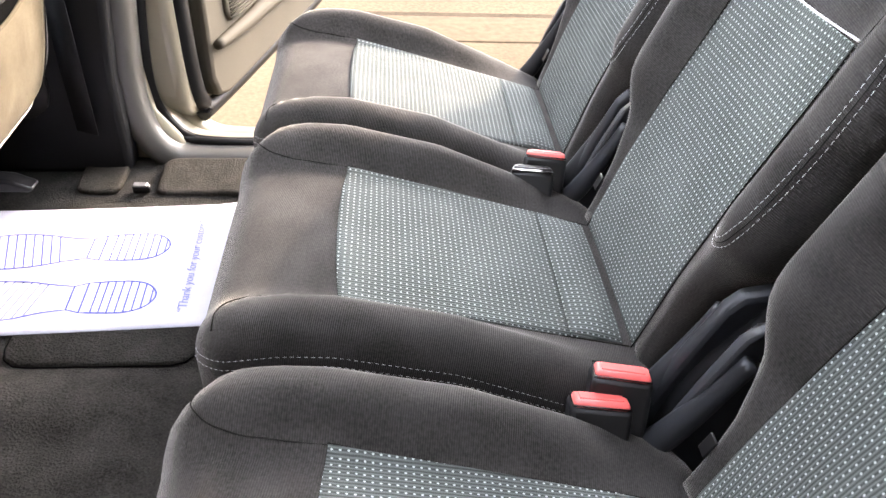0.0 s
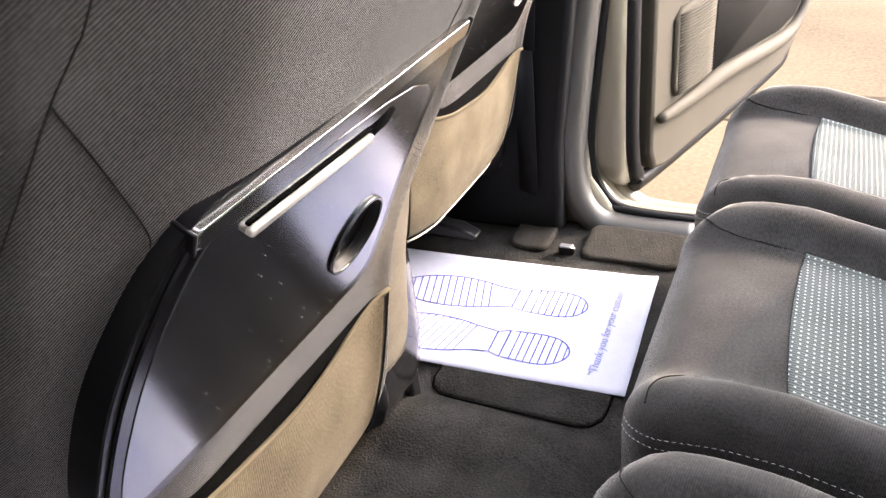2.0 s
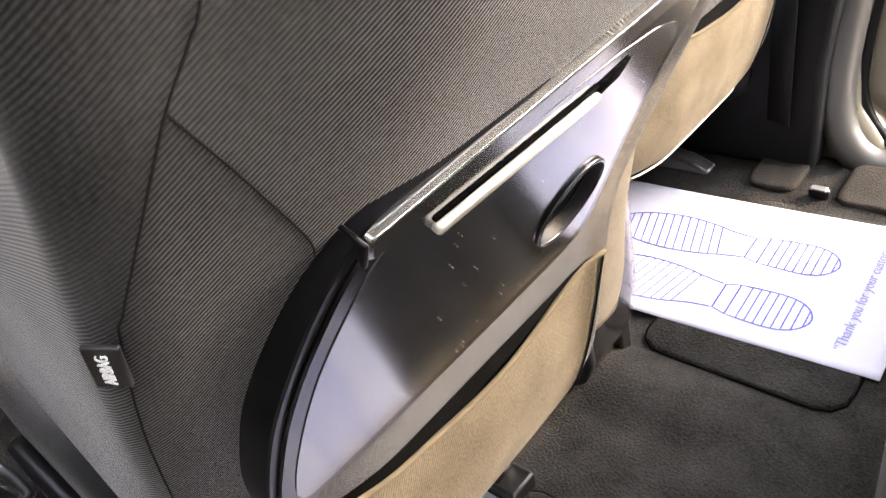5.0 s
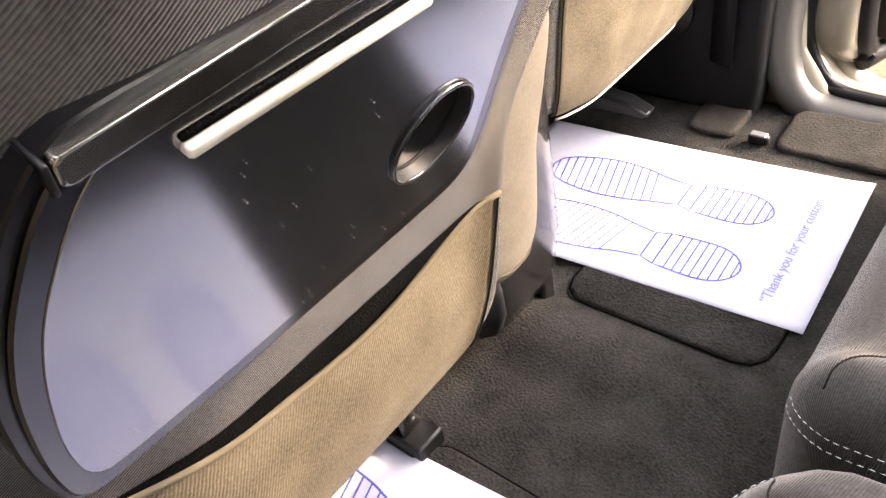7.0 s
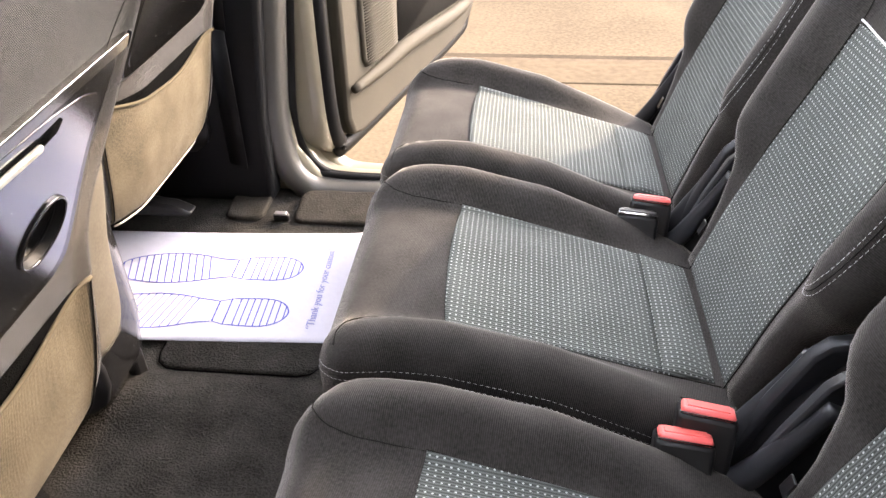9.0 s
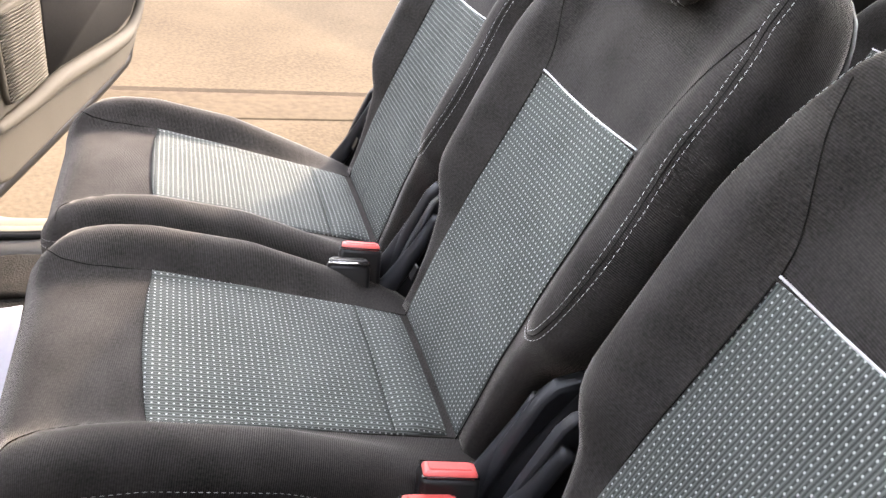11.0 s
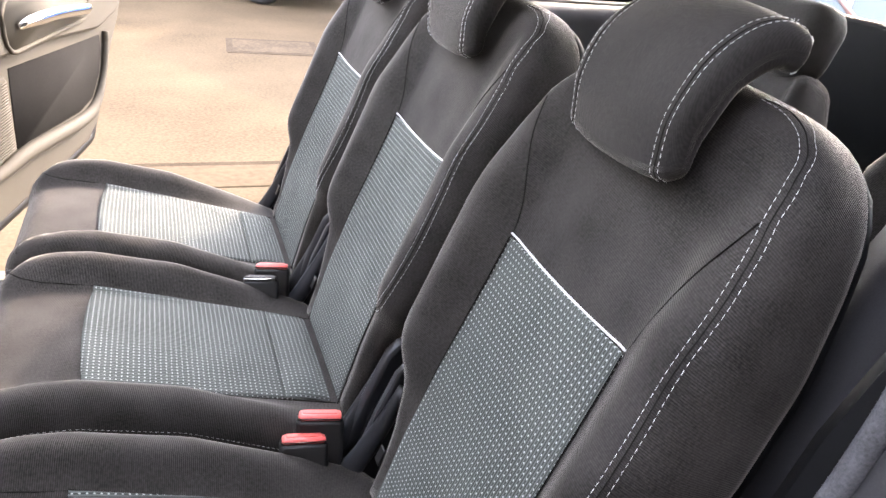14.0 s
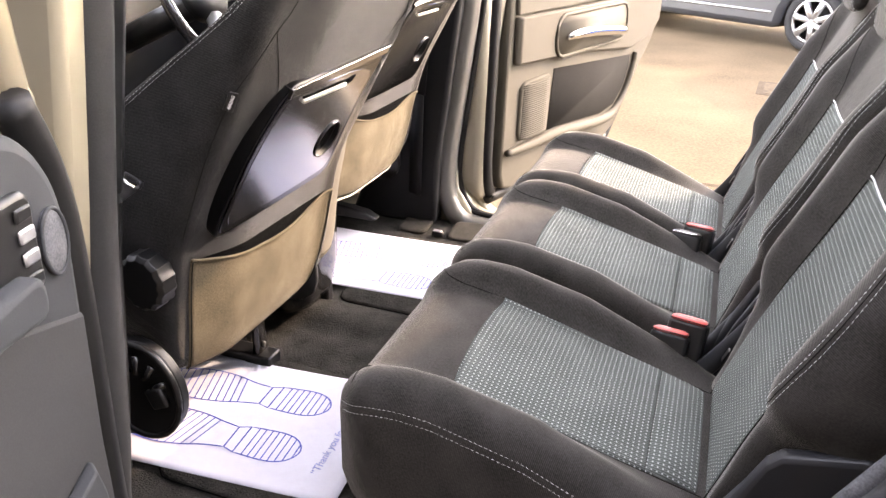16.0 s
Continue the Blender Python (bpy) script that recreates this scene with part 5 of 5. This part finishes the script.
# ---- far rear door, swung open ----
DOOR = axes((-0.250, 1.750, 0.0), (0.25, 0.968, 0), (0, 0, 1), (0.968, -0.25, 0))
door = thing("rear_door", "open rear car door with pale grey lining and dark pocket", "car door")
edge = [(-0.30, 0.78), (-0.30, -0.16), (-0.27, -0.205), (-0.22, -0.225), (0.56, -0.225), (0.66, -0.19), (0.74, -0.11), (0.84, 0.0), (0.94, 0.08), (1.00, 0.14), (1.02, 0.30), (1.00, 0.42), (-0.26, 0.42)]
shell = [(-0.31, 0.44), (-0.31, -0.20), (-0.26, -0.25), (0.57, -0.25), (0.68, -0.21), (0.86, -0.01), (1.02, 0.12), (1.045, 0.30), (1.03, 0.44)]
part("door_shell", slab(shell, -0.13, -0.03, DOOR), PAINT, door, "champagne painted shell", bevel=0.02)
lin = [(-0.225, 0.42), (-0.235, -0.17), (-0.215, -0.215), (-0.17, -0.228), (0.56, -0.228), (0.66, -0.19), (0.76, -0.09), (0.86, 0.02), (0.96, 0.10), (1.0, 0.16), (1.015, 0.30), (1.0, 0.42)]
lining = part("door_lining", slab(lin, -0.032, 0.0, DOOR, inset=0.008), TRIM, door, "pale grey plastic lining", bevel=0.006)
part("door_seal", tube([DOOR @ Vector((p[0], p[1], -0.035)) for p in spline([(-0.262, 0.42, 0), (-0.268, 0.0, 0), (-0.262, -0.16, 0), (-0.235, -0.225, 0), (-0.17, -0.245, 0), (0.55, -0.245, 0), (0.68, -0.20, 0), (0.88, 0.02, 0)], 6)], 0.022, 10), RUBBER, door, "thick black rubber seal")
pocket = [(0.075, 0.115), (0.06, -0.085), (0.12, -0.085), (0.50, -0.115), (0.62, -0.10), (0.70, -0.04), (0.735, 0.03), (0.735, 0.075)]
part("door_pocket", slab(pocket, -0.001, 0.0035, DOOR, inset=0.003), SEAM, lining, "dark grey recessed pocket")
rim = spline([(-0.215, -0.100, 0), (-0.05, -0.105, 0), (0.12, -0.105, 0), (0.48, -0.135, 0), (0.62, -0.122, 0), (0.715, -0.055, 0), (0.765, 0.03, 0), (0.775, 0.08, 0)], 6)
part("pocket_rim", tube([DOOR @ Vector((p.x, p.y, 0.010)) for p in rim], [0.010 + 0.010 * math.sin(math.pi * min(i / 30, 1)) for i in range(len(rim))], 8), TRIM, lining, "pale grey rounded rim")
sp = [(-0.148, 0.085), (-0.150, -0.055), (-0.135, -0.078), (-0.05, -0.088), (0.035, -0.075), (0.045, 0.095), (0.03, 0.110), (-0.12, 0.105)]
part("speaker_surround", slab(sp, 0.0, 0.010, DOOR, inset=0.005), TRIM, lining, "pale grey surround", bevel=0.003)
grille = bmesh.new()
for i in range(26):
    z = -0.072 + 0.0066 * i
    tube([DOOR @ Vector((x, z, 0.0112 + 0.004 * math.sin(math.pi * (x + 0.14) / 0.18))) for x in (-0.138, -0.10, -0.05, 0.0, 0.034)], 0.0021, 5, grille)
part("speaker_grille", grille, TRIM, lining, "ribbed speaker grille")
arm = [(-0.20, 0.165), (0.20, 0.150), (0.70, 0.105), (0.90, 0.135), (0.98, 0.19), (0.98, 0.30), (-0.20, 0.30)]
part("armrest", slab(arm, 0.0, 0.022, DOOR, inset=0.012), TRIM, lining, "pale grey moulded armrest", bevel=0.006)
cup = resample(rounded(0.03, 0.60, 0.155, 0.285, 0.05, 8), 50)
part("handle_recess", slab(cup, 0.022, 0.0245, DOOR), TRIM, lining, "pale grey handle recess")
part("handle_bezel", tube([DOOR @ Vector((p.x, p.y, 0.024)) for p in cup], 0.006, 8, closed=True), TRIM, lining, "pale bezel")
grip = spline([(0.10, 0.212, 0.026), (0.14, 0.222, 0.045), (0.30, 0.216, 0.050), (0.50, 0.196, 0.048), (0.57, 0.190, 0.030)], 6)
part("door_handle", tube([DOOR @ p for p in grip], [0.009 + 0.009 * min(1, i / 8, (len(grip) - 1 - i) / 8 + 0.2) for i in range(len(grip))], 10), CHROME, lining, "chrome pull handle")
part("upper_lining", slab([(-0.20, 0.305), (0.98, 0.305), (0.99, 0.415), (-0.21, 0.415)], 0.0, 0.012, DOOR, inset=0.006), TRIM, lining, "pale grey upper lining", bevel=0.004)
gl = part("door_glass", slab([(-0.20, 0.42), (0.95, 0.42), (0.80, 0.80), (-0.12, 0.80)], -0.06, -0.056, DOOR), CLEAR, door, "clear glass")
gl.visible_shadow = False
part("window_frame", tube([DOOR @ Vector((*p, -0.06)) for p in ((-0.24, 0.42), (-0.16, 0.82), (0.82, 0.82), (1.0, 0.42))], 0.02, 8), PAINT, door, "painted window frame")

# ---- near rear door, swung open ----
ND = axes((-0.25, -0.216, 0.0), (0.25, -0.968, 0), (0, 0, 1), (0.968, 0.25, 0))
ndoor = thing("rear_door", "open rear car door with dark grey lining and window switch", "car door")
part("door_shell", slab([(-0.16, 0.43), (-0.16, -0.21), (-0.12, -0.25), (0.70, -0.25), (0.98, 0.05), (1.0, 0.43)], -0.13, -0.035, ND), PAINT, ndoor, "champagne painted shell", bevel=0.02)
nl = part("door_lining", slab(smooth([(-0.02, 0.415), (-0.06, 0.405), (-0.085, 0.385), (-0.105, 0.35), (-0.113, 0.30), (-0.110, 0.228), (-0.100, 0.10), (-0.100, -0.18), (-0.06, -0.225), (0.68, -0.225), (0.94, 0.06), (0.97, 0.30), (0.94, 0.41)]), -0.036, 0.0, ND, inset=0.010), GREY, ndoor, "grey grained lining", bevel=0.006)
part("lower_lining", slab([(-0.098, 0.218), (-0.090, 0.08), (-0.090, -0.17), (-0.05, -0.21), (0.66, -0.21), (0.92, 0.07), (0.94, 0.27), (0.3, 0.265), (0.0, 0.250)], 0.0, 0.005, ND, inset=0.004), DUSK, nl, "charcoal lower lining", bevel=0.003)
ov = [(-0.077 + 0.0180 * math.cos(2 * math.pi * k / 28), 0.302 + 0.031 * math.sin(2 * math.pi * k / 28)) for k in range(28)]
part("tweeter", slab(ov, 0.0, 0.004, ND, inset=0.002), SEALCLOTH, nl, "oval speaker grille")
part("tweeter_rim", tube([ND @ Vector((*p, 0.004)) for p in ov], 0.002, 8, closed=True), GREY, nl, "grey rim")
part("switch_pod", slab(resample(rounded(-0.052, 0.03, 0.270, 0.362, 0.012, 5), 40), 0.0, 0.008, ND, inset=0.004), BLACK, nl, "black switch surround", bevel=0.002)
for z in (0.288, 0.308, 0.328, 0.346):
    part("window_switch", box(-0.044, -0.024, z - 0.007, z + 0.005, 0.008, 0.012, m=ND), SILVER if 0.3 < z < 0.34 else BLACK, nl, bevel=0.002)
part("door_pull", slab(resample(rounded(-0.022, 0.10, 0.262, 0.300, 0.012, 5), 40), 0.008, 0.03, ND, inset=0.006), GREY, nl, "grey pull handle", bevel=0.003)
part("pocket_face", slab([(-0.055, 0.075), (-0.065, 0.04), (-0.075, -0.17), (0.5, -0.19), (0.5, 0.02), (0.10, 0.03), (0.0, 0.06)], 0.005, 0.020, ND, inset=0.010), GREY, nl, "grey door pocket", bevel=0.004)
part("door_seal", tube([ND @ Vector((p[0], p[1], -0.03)) for p in spline([(-0.100, 0.42, 0), (-0.135, 0.30, 0), (-0.128, 0.0, 0), (-0.12, -0.18, 0), (-0.08, -0.24, 0), (0.66, -0.24, 0)], 6)], 0.020, 10), RUBBER, ndoor, "thick black rubber seal")
part("window_frame", tube([ND @ Vector((*p, -0.06)) for p in ((-0.13, 0.42), (-0.10, 0.82), (0.82, 0.82), (1.0, 0.42))], 0.028, 8), PAINT, ndoor, "painted window frame")
gl = part("door_glass", slab([(-0.10, 0.42), (0.95, 0.42), (0.80, 0.80), (-0.08, 0.80)], -0.06, -0.056, ND), CLEAR, ndoor, "clear glass")
gl.visible_shadow = False

# ---- belt tongue by the near pillar ----
tongue = thing("belt_tongue", "steel seat belt tongue with black plastic grip", "seat belt", at=pose(-0.425, 0.124, 0.248, 0, 30, 15) @ Matrix.Scale(0.7, 4))
part("plate", slab(resample(rounded(-0.018, 0.018, -0.014, 0.014, 0.006, 4), 30), 0, 0.003), BAR, tongue, "satin steel plate")
part("grip", tube([(0.018, -0.014, 0.001), (0.021, 0.0, 0.001), (0.018, 0.016, 0.001), (0.0, 0.019, 0.001), (-0.018, 0.018, 0.001)], 0.004, 8), BLACK, tongue, "black plastic edge")
part("webbing", box(-0.023, 0.023, -0.10, -0.012, -0.001, 0.001), DARKTRIM, tongue)

# ---- dashboard ----
CREAM = material("cream_plastic", (0.37, 0.335, 0.265), 0.5, var=0.08, small=600, bump=0.2, depth=0.0004, spec=0.3)
dash = thing("dashboard", "charcoal dashboard with steering wheel and pale centre stack", "dashboard")
part("dash_top", pillow(resample(rounded(-1.85, -1.28, 0.12, 1.42, 0.1, 8), 80), lambda p, q: 0.42, 0.05, Matrix(), 0.08, 10), DARKTRIM, dash, "charcoal plastic")
BEIGE = material("beige_button_plastic", (0.27, 0.235, 0.17), 0.5, var=0.08, small=600, bump=0.1, depth=0.0003, spec=0.3)
STACK = axes((-1.16, 0.65, 0.33), (0, 1, 0), (-0.45, 0, 0.893), (0.893, 0, 0.45))
stack = part("control_panel", slab(smooth([(-0.165, 0.20), (-0.145, 0.05), (-0.105, -0.12), (-0.085, -0.15), (0.085, -0.15), (0.105, -0.12), (0.145, 0.05), (0.165, 0.20)], 1), -0.10, 0.0, STACK, inset=0.008), CREAM, dash, "cream control panel", bevel=0.004)
for i in range(6):
    for j in range(2):
        part("button", slab(resample(rounded(-0.122 + 0.040 * i, -0.092 + 0.040 * i, 0.085 + 0.034 * j, 0.108 + 0.034 * j, 0.004, 3), 20), 0.0, 0.004, STACK, inset=0.002), BEIGE, stack, "beige push button")
for u in (-0.055, 0.055):
    part("recessed_plate", slab(resample(rounded(u - 0.045, u + 0.045, -0.005, 0.052, 0.008, 4), 24), 0.0, 0.0025, STACK, inset=0.001), BEIGE, stack, "tan plate")
for u, v, r in ((-0.010, 0.072, 0.020), (-0.090, -0.030, 0.014), (0.090, -0.030, 0.014), (0.0, -0.055, 0.018)):
    knob_part = part("control_knob", slab([(u + r * math.cos(2 * math.pi * k / 24), v + r * math.sin(2 * math.pi * k / 24)) for k in range(24)], 0.0, 0.014, STACK, inset=0.004), BEIGE, stack, "round beige knob")
    part("knob_cap", slab([(u + 0.55 * r * math.cos(2 * math.pi * k / 24), v + 0.55 * r * math.sin(2 * math.pi * k / 24)) for k in range(24)], 0.014, 0.0165, STACK, inset=0.001), BLACK, knob_part, "dark cap")
part("gear_console", box(-1.22, -0.92, 0.60, 0.93, -0.28, 0.02), DARKTRIM, dash, bevel=0.03)
wheel = axes((-0.98, 1.10, 0.36), (0, 1, 0), (-0.42, 0, 0.907), (0.907, 0, 0.42))
ringp = [wheel @ Vector((0.185 * math.cos(2 * math.pi * k / 48), 0.185 * math.sin(2 * math.pi * k / 48), 0)) for k in range(48)]
part("steering_wheel_rim", tube(ringp, 0.015, 10, closed=True), PIANO, dash, "black leather rim")
part("wheel_hub", slab([(0.07 * math.cos(2 * math.pi * k / 24), 0.06 * math.sin(2 * math.pi * k / 24)) for k in range(24)], -0.05, 0.0, wheel, inset=0.02), BLACK, dash, "black hub")
for k in (0, 2, 4):
    a = math.pi * (k / 3 * 1.0) + (0.0 if k == 0 else 0.2)
    part("wheel_spoke", tube([wheel @ Vector((0.05 * math.cos(a), 0.05 * math.sin(a), -0.02)), wheel @ Vector((0.18 * math.cos(a), 0.18 * math.sin(a), 0))], [0.022, 0.014], 8), SILVER, dash, "silver spoke")
part("steering_column", tube([wheel @ Vector((0, 0, -0.04)), wheel @ Vector((0, 0, -0.35))], 0.035, 10), BLACK, dash)

# ---- closed front doors ----
for y, s in ((0.02, -1), (1.515, 1)):
    fd = thing("front_door", "closed front car door with charcoal lining", "car door")
    m = axes((0, y, 0), (1, 0, 0), (0, 0, 1), (0, s, 0))
    front_lining = part("door_lining", slab([(-0.62, -0.24), (-0.55, 0.42), (-1.45, 0.40), (-1.50, -0.10), (-1.42, -0.24)], -0.05, 0.0, m), DARKTRIM, fd, "charcoal lining", bevel=0.01)
    part("door_shell", slab([(-0.60, -0.30), (-0.53, 0.43), (-1.47, 0.41), (-1.52, -0.12), (-1.44, -0.30)], 0.004, 0.10, m), PAINT, fd, "champagne painted shell", bevel=0.02)
    part("armrest", slab(rounded(-1.30, -0.75, 0.08, 0.16, 0.03, 5), -0.10, -0.05, m), GREY, front_lining, "grey armrest", bevel=0.012)
    part("window_frame", tube([m @ Vector((*p, 0.04)) for p in ((-0.54, 0.42), (-0.46, 0.80), (-1.05, 0.80), (-1.46, 0.42))], 0.03, 8), PAINT, fd, "painted window frame")
    fg = part("door_glass", slab([(-0.54, 0.42), (-0.46, 0.80), (-1.05, 0.80), (-1.46, 0.42)], 0.038, 0.042, m), CLEAR, fd, "clear glass")
    fg.visible_shadow = False

# ---- outside ----
bm = sheet(lambda u, v: ((x := -60 + 120 * u), (y := -60 + 120 * v), GROUND, x, y), 60, 60)
ground = part("ground", bm, CONCRETE)
tagged(ground, "sunlit sandy concrete forecourt", "ground", kind="structure")
STRIP = material("pale_concrete_channel", (0.088, 0.065, 0.041), 0.95, var=0.25, big=2.0, small=30, bump=0.4, depth=0.006, spec=0.04)
bm = bmesh.new()
for i in range(8):
    x = -6.0 + 1.86 * i
    box(x, x + 1.855, 2.98, 3.26, GROUND - 0.05, GROUND + 0.005 + 0.001 * math.sin(5 * i), bm)
channel = part("drain_channel", bm, STRIP, smooth=False, bevel=0.006)
tagged(channel, "row of pale concrete drainage channel blocks", "kerb", kind="structure")
EDGE = material("damp_joint", (0.050, 0.037, 0.024), 0.95, var=0.3, big=3, small=40, bump=0.5, depth=0.004, spec=0.05)
joint = part("joint", box(-6.0, 8.88, 3.26, 3.30, GROUND - 0.05, GROUND + 0.004), EDGE, smooth=False)
tagged(joint, "dark dirt filled joint in the concrete", "joint", kind="structure")
IRON = material("rusty_iron", (0.070, 0.053, 0.036), 0.95, var=0.3, big=5, small=60, bump=0.6, depth=0.004, spec=0.05)
LID = material("weathered_lid", (0.080, 0.059, 0.038), 0.95, var=0.4, big=4, small=40, bump=0.5, depth=0.004, spec=0.1)
hole = thing("manhole_cover", "rectangular weathered manhole cover set in concrete", "manhole cover", at=pose(0.97, 5.95, GROUND, 0, 0, -4))
part("frame", slab(rounded(-0.36, 0.36, -0.27, 0.27, 0.02, 3), -0.03, 0.003), IRON, hole, "iron frame", smooth=False)
part("lid", slab(rounded(-0.31, 0.31, -0.22, 0.22, 0.01, 3), 0.0, 0.005), LID, hole, "weathered lid", smooth=False)

CLADDING = material("dark_wall_cladding", (0.030, 0.031, 0.034), 0.8, var=0.2, big=1.0, small=30, bump=0.3, depth=0.005, spec=0.1)
wall = part("wall_near", box(-14.0, 14.0, -2.5, -2.3, GROUND, 4.2), CLADDING, smooth=False, bevel=0.01)
tagged(wall, "plain dark clad wall beside the forecourt", "wall", kind="structure")

# ---- parked cars ----
TYRE = material("tyre_rubber", (0.02, 0.02, 0.022), 0.8, bump=0.3)
ALLOY = material("silver_alloy", (0.55, 0.55, 0.56), 0.3, metal=0.85, var=0.06, bump=0)
TINT = material("tinted_glass", (0.10, 0.12, 0.13), 0.15, var=0.05, bump=0)
LAMP = material("clear_lamp_lens", (0.6, 0.62, 0.64), 0.08, var=0.05, bump=0)


def lacquer(name, c):
    return material(name, c, 0.35, metal=0.0, var=0.05, small=700, bump=0.02, coat=0.25)


def parked_car(label, at, paint, length=4.4, width=1.76, high=1.46, roof=None, spokes=7):
    """A hatchback facing +x: body, glasshouse, wheels, lamps."""
    car = thing("parked_car", label, "car", "parked cars", at=at)
    L, W = length / 2, width / 2
    side = axes((0, 0, 0), (1, 0, 0), (0, 0, 1), (0, -1, 0))
    prof = [(-L, 0.34), (-L + 0.05, 0.24), (-L + 0.42, 0.22), (-L + 0.46, 0.40), (-L + 0.60, 0.62), (-L + 0.78, 0.68), (-L + 0.98, 0.62), (-L + 1.10, 0.40), (-L + 1.14, 0.20), (L - 1.22, 0.20), (L - 1.18, 0.40), (L - 1.06, 0.62), (L - 0.87, 0.68), (L - 0.68, 0.62), (L - 0.55, 0.40), (L - 0.50, 0.24), (L - 0.06, 0.22), (L, 0.36), (L - 0.02, 0.60), (L - 0.12, 0.72), (L - 0.95, 0.92), (-L + 0.30, 0.98), (-L + 0.04, 0.90), (-L - 0.02, 0.60)]
    body = part("body", slab(prof, -W, W, side), paint, car, bevel=0.07)
    cab = bmesh.new()
    z1 = high - 0.05
    ring = [[(L - 1.02, W - 0.05, 0.90), (-L + 0.16, W - 0.05, 0.95), (-L + 0.16, -W + 0.05, 0.95), (L - 1.02, -W + 0.05, 0.90)], [(L - 1.75, W - 0.22, z1), (-L + 0.52, W - 0.22, z1), (-L + 0.52, -W + 0.22, z1), (L - 1.75, -W + 0.22, z1)]]
    V = [[cab.verts.new(p) for p in r] for r in ring]
    for k in range(4):
        cab.faces.new((V[0][k], V[0][(k + 1) % 4], V[1][(k + 1) % 4], V[1][k]))
    cab.faces.new(V[1])
    cab.faces.new(V[0])
    part("glasshouse", cab, TINT, car, "tinted windows", smooth=False)
    part("roof", slab(rounded(-L + 0.46, L - 1.66, -W + 0.19, W - 0.19, 0.12, 5), z1 - 0.01, z1 + 0.05, inset=0.03), roof or paint, car, bevel=0.02)
    for sy in (-1, 1):
        for a, b in (((L - 1.00, sy * (W - 0.05), 0.90), (L - 1.74, sy * (W - 0.215), z1)), ((-0.15, sy * (W - 0.045), 0.93), (-0.20, sy * (W - 0.215), z1)), ((-L + 0.50, sy * (W - 0.045), 0.95), (-L + 0.66, sy * (W - 0.215), z1))):
            part("window_pillar", tube([a, b], 0.035, 6), paint, car)
        part("sill_strip", tube([(-L + 1.2, sy * (W + 0.004), 0.36), (L - 1.3, sy * (W + 0.004), 0.36)], 0.012, 6), ALLOY, car, "bright sill strip")
        part("mirror", pillow(resample(rounded(L - 1.25, L - 1.10, sy * (W + 0.08) - 0.09, sy * (W + 0.08) + 0.09, 0.05, 5), 30), lambda p, q: 1.05, 0.93, Matrix(), 0.04, 6), paint, car)
        part("headlamp", slab(rounded(L - 0.42, L - 0.03, sy * (W - 0.20) - 0.16, sy * (W - 0.20) + 0.17, 0.05, 5), 0.60, 0.735, inset=0.04), LAMP, car, "clear headlamp")
        part("fog_lamp", tube([(L - 0.05, sy * (W - 0.28), 0.38), (L + 0.012, sy * (W - 0.28), 0.38)], 0.05, 14), LAMP, car, "round fog lamp")
        for wx in (L - 0.87, -L + 0.78):
            hub = axes((wx, sy * (W - 0.10), 0.315), (1, 0, 0), (0, 0, 1), (0, sy, 0))
            ty = tube([hub @ Vector((0.255 * math.cos(2 * math.pi * k / 36), 0.255 * math.sin(2 * math.pi * k / 36), 0)) for k in range(36)], 0.060, 10, closed=True)
            tyre = part("wheel", ty, TYRE, car, "black tyre with alloy rim")
            rim = bmesh.new()
            tube([hub @ Vector((0.205 * math.cos(2 * math.pi * k / 36), 0.205 * math.sin(2 * math.pi * k / 36), 0.04)) for k in range(36)], 0.016, 8, rim, closed=True)
            for k in range(spokes):
                a = 2 * math.pi * k / spokes + 0.3
                tube([hub @ Vector((0.02 * math.cos(a), 0.02 * math.sin(a), 0.055)), hub @ Vector((0.20 * math.cos(a), 0.20 * math.sin(a), 0.045))], [0.030, 0.038], 6, rim)
            slab([(0.045 * math.cos(2 * math.pi * k / 16), 0.045 * math.sin(2 * math.pi * k / 16)) for k in range(16)], 0.04, 0.075, hub, rim)
            part("rim", rim, ALLOY, tyre, "silver spoked rim")
            part("wheel_well", slab([(0.30 * math.cos(2 * math.pi * k / 24), 0.30 * math.sin(2 * math.pi * k / 24)) for k in range(24)], -0.12, -0.04, hub), TYRE, car)
    part("lower_grille", box(L - 0.02, L + 0.006, -0.42, 0.42, 0.27, 0.42), TYRE, car, "black lower grille", bevel=0.01)
    part("upper_grille", box(L - 0.06, L + 0.002, -0.36, 0.36, 0.55, 0.68), ALLOY, car, "bright grille", bevel=0.01)
    return car


dark = lacquer("dark_grey_lacquer", (0.045, 0.048, 0.055))
parked_car("dark grey parked car with silver spoked wheels", pose(0.44, 9.43, GROUND, 0, 0, -33), dark)
parked_car("silver parked car with bright grille", pose(-2.05, 11.2, GROUND, 0, 0, -40), lacquer("silver_lacquer", (0.42, 0.43, 0.44)))
parked_car("tall bright blue parked car", pose(4.5, 7.3, GROUND, 0, 0, -62) @ Matrix.Scale(1.35, 4), lacquer("bright_blue_lacquer", (0.01, 0.13, 0.55)))
parked_car("small dusty red parked car with a pale roof", pose(11.4, 9.5, GROUND, 0, 0, -49), lacquer("dusty_red_lacquer", (0.26, 0.16, 0.14)), 3.7, 1.68, 1.42, lacquer("white_lacquer", (0.42, 0.42, 0.42)))
parked_car("white parked car further off", pose(16.0, 10.2, GROUND, 0, 0, -55), lacquer("white_car_lacquer", (0.40, 0.40, 0.41)))
parked_car("blue parked car further off", pose(9.5, 12.0, GROUND, 0, 0, -60), lacquer("mid_blue_lacquer", (0.03, 0.15, 0.45)))
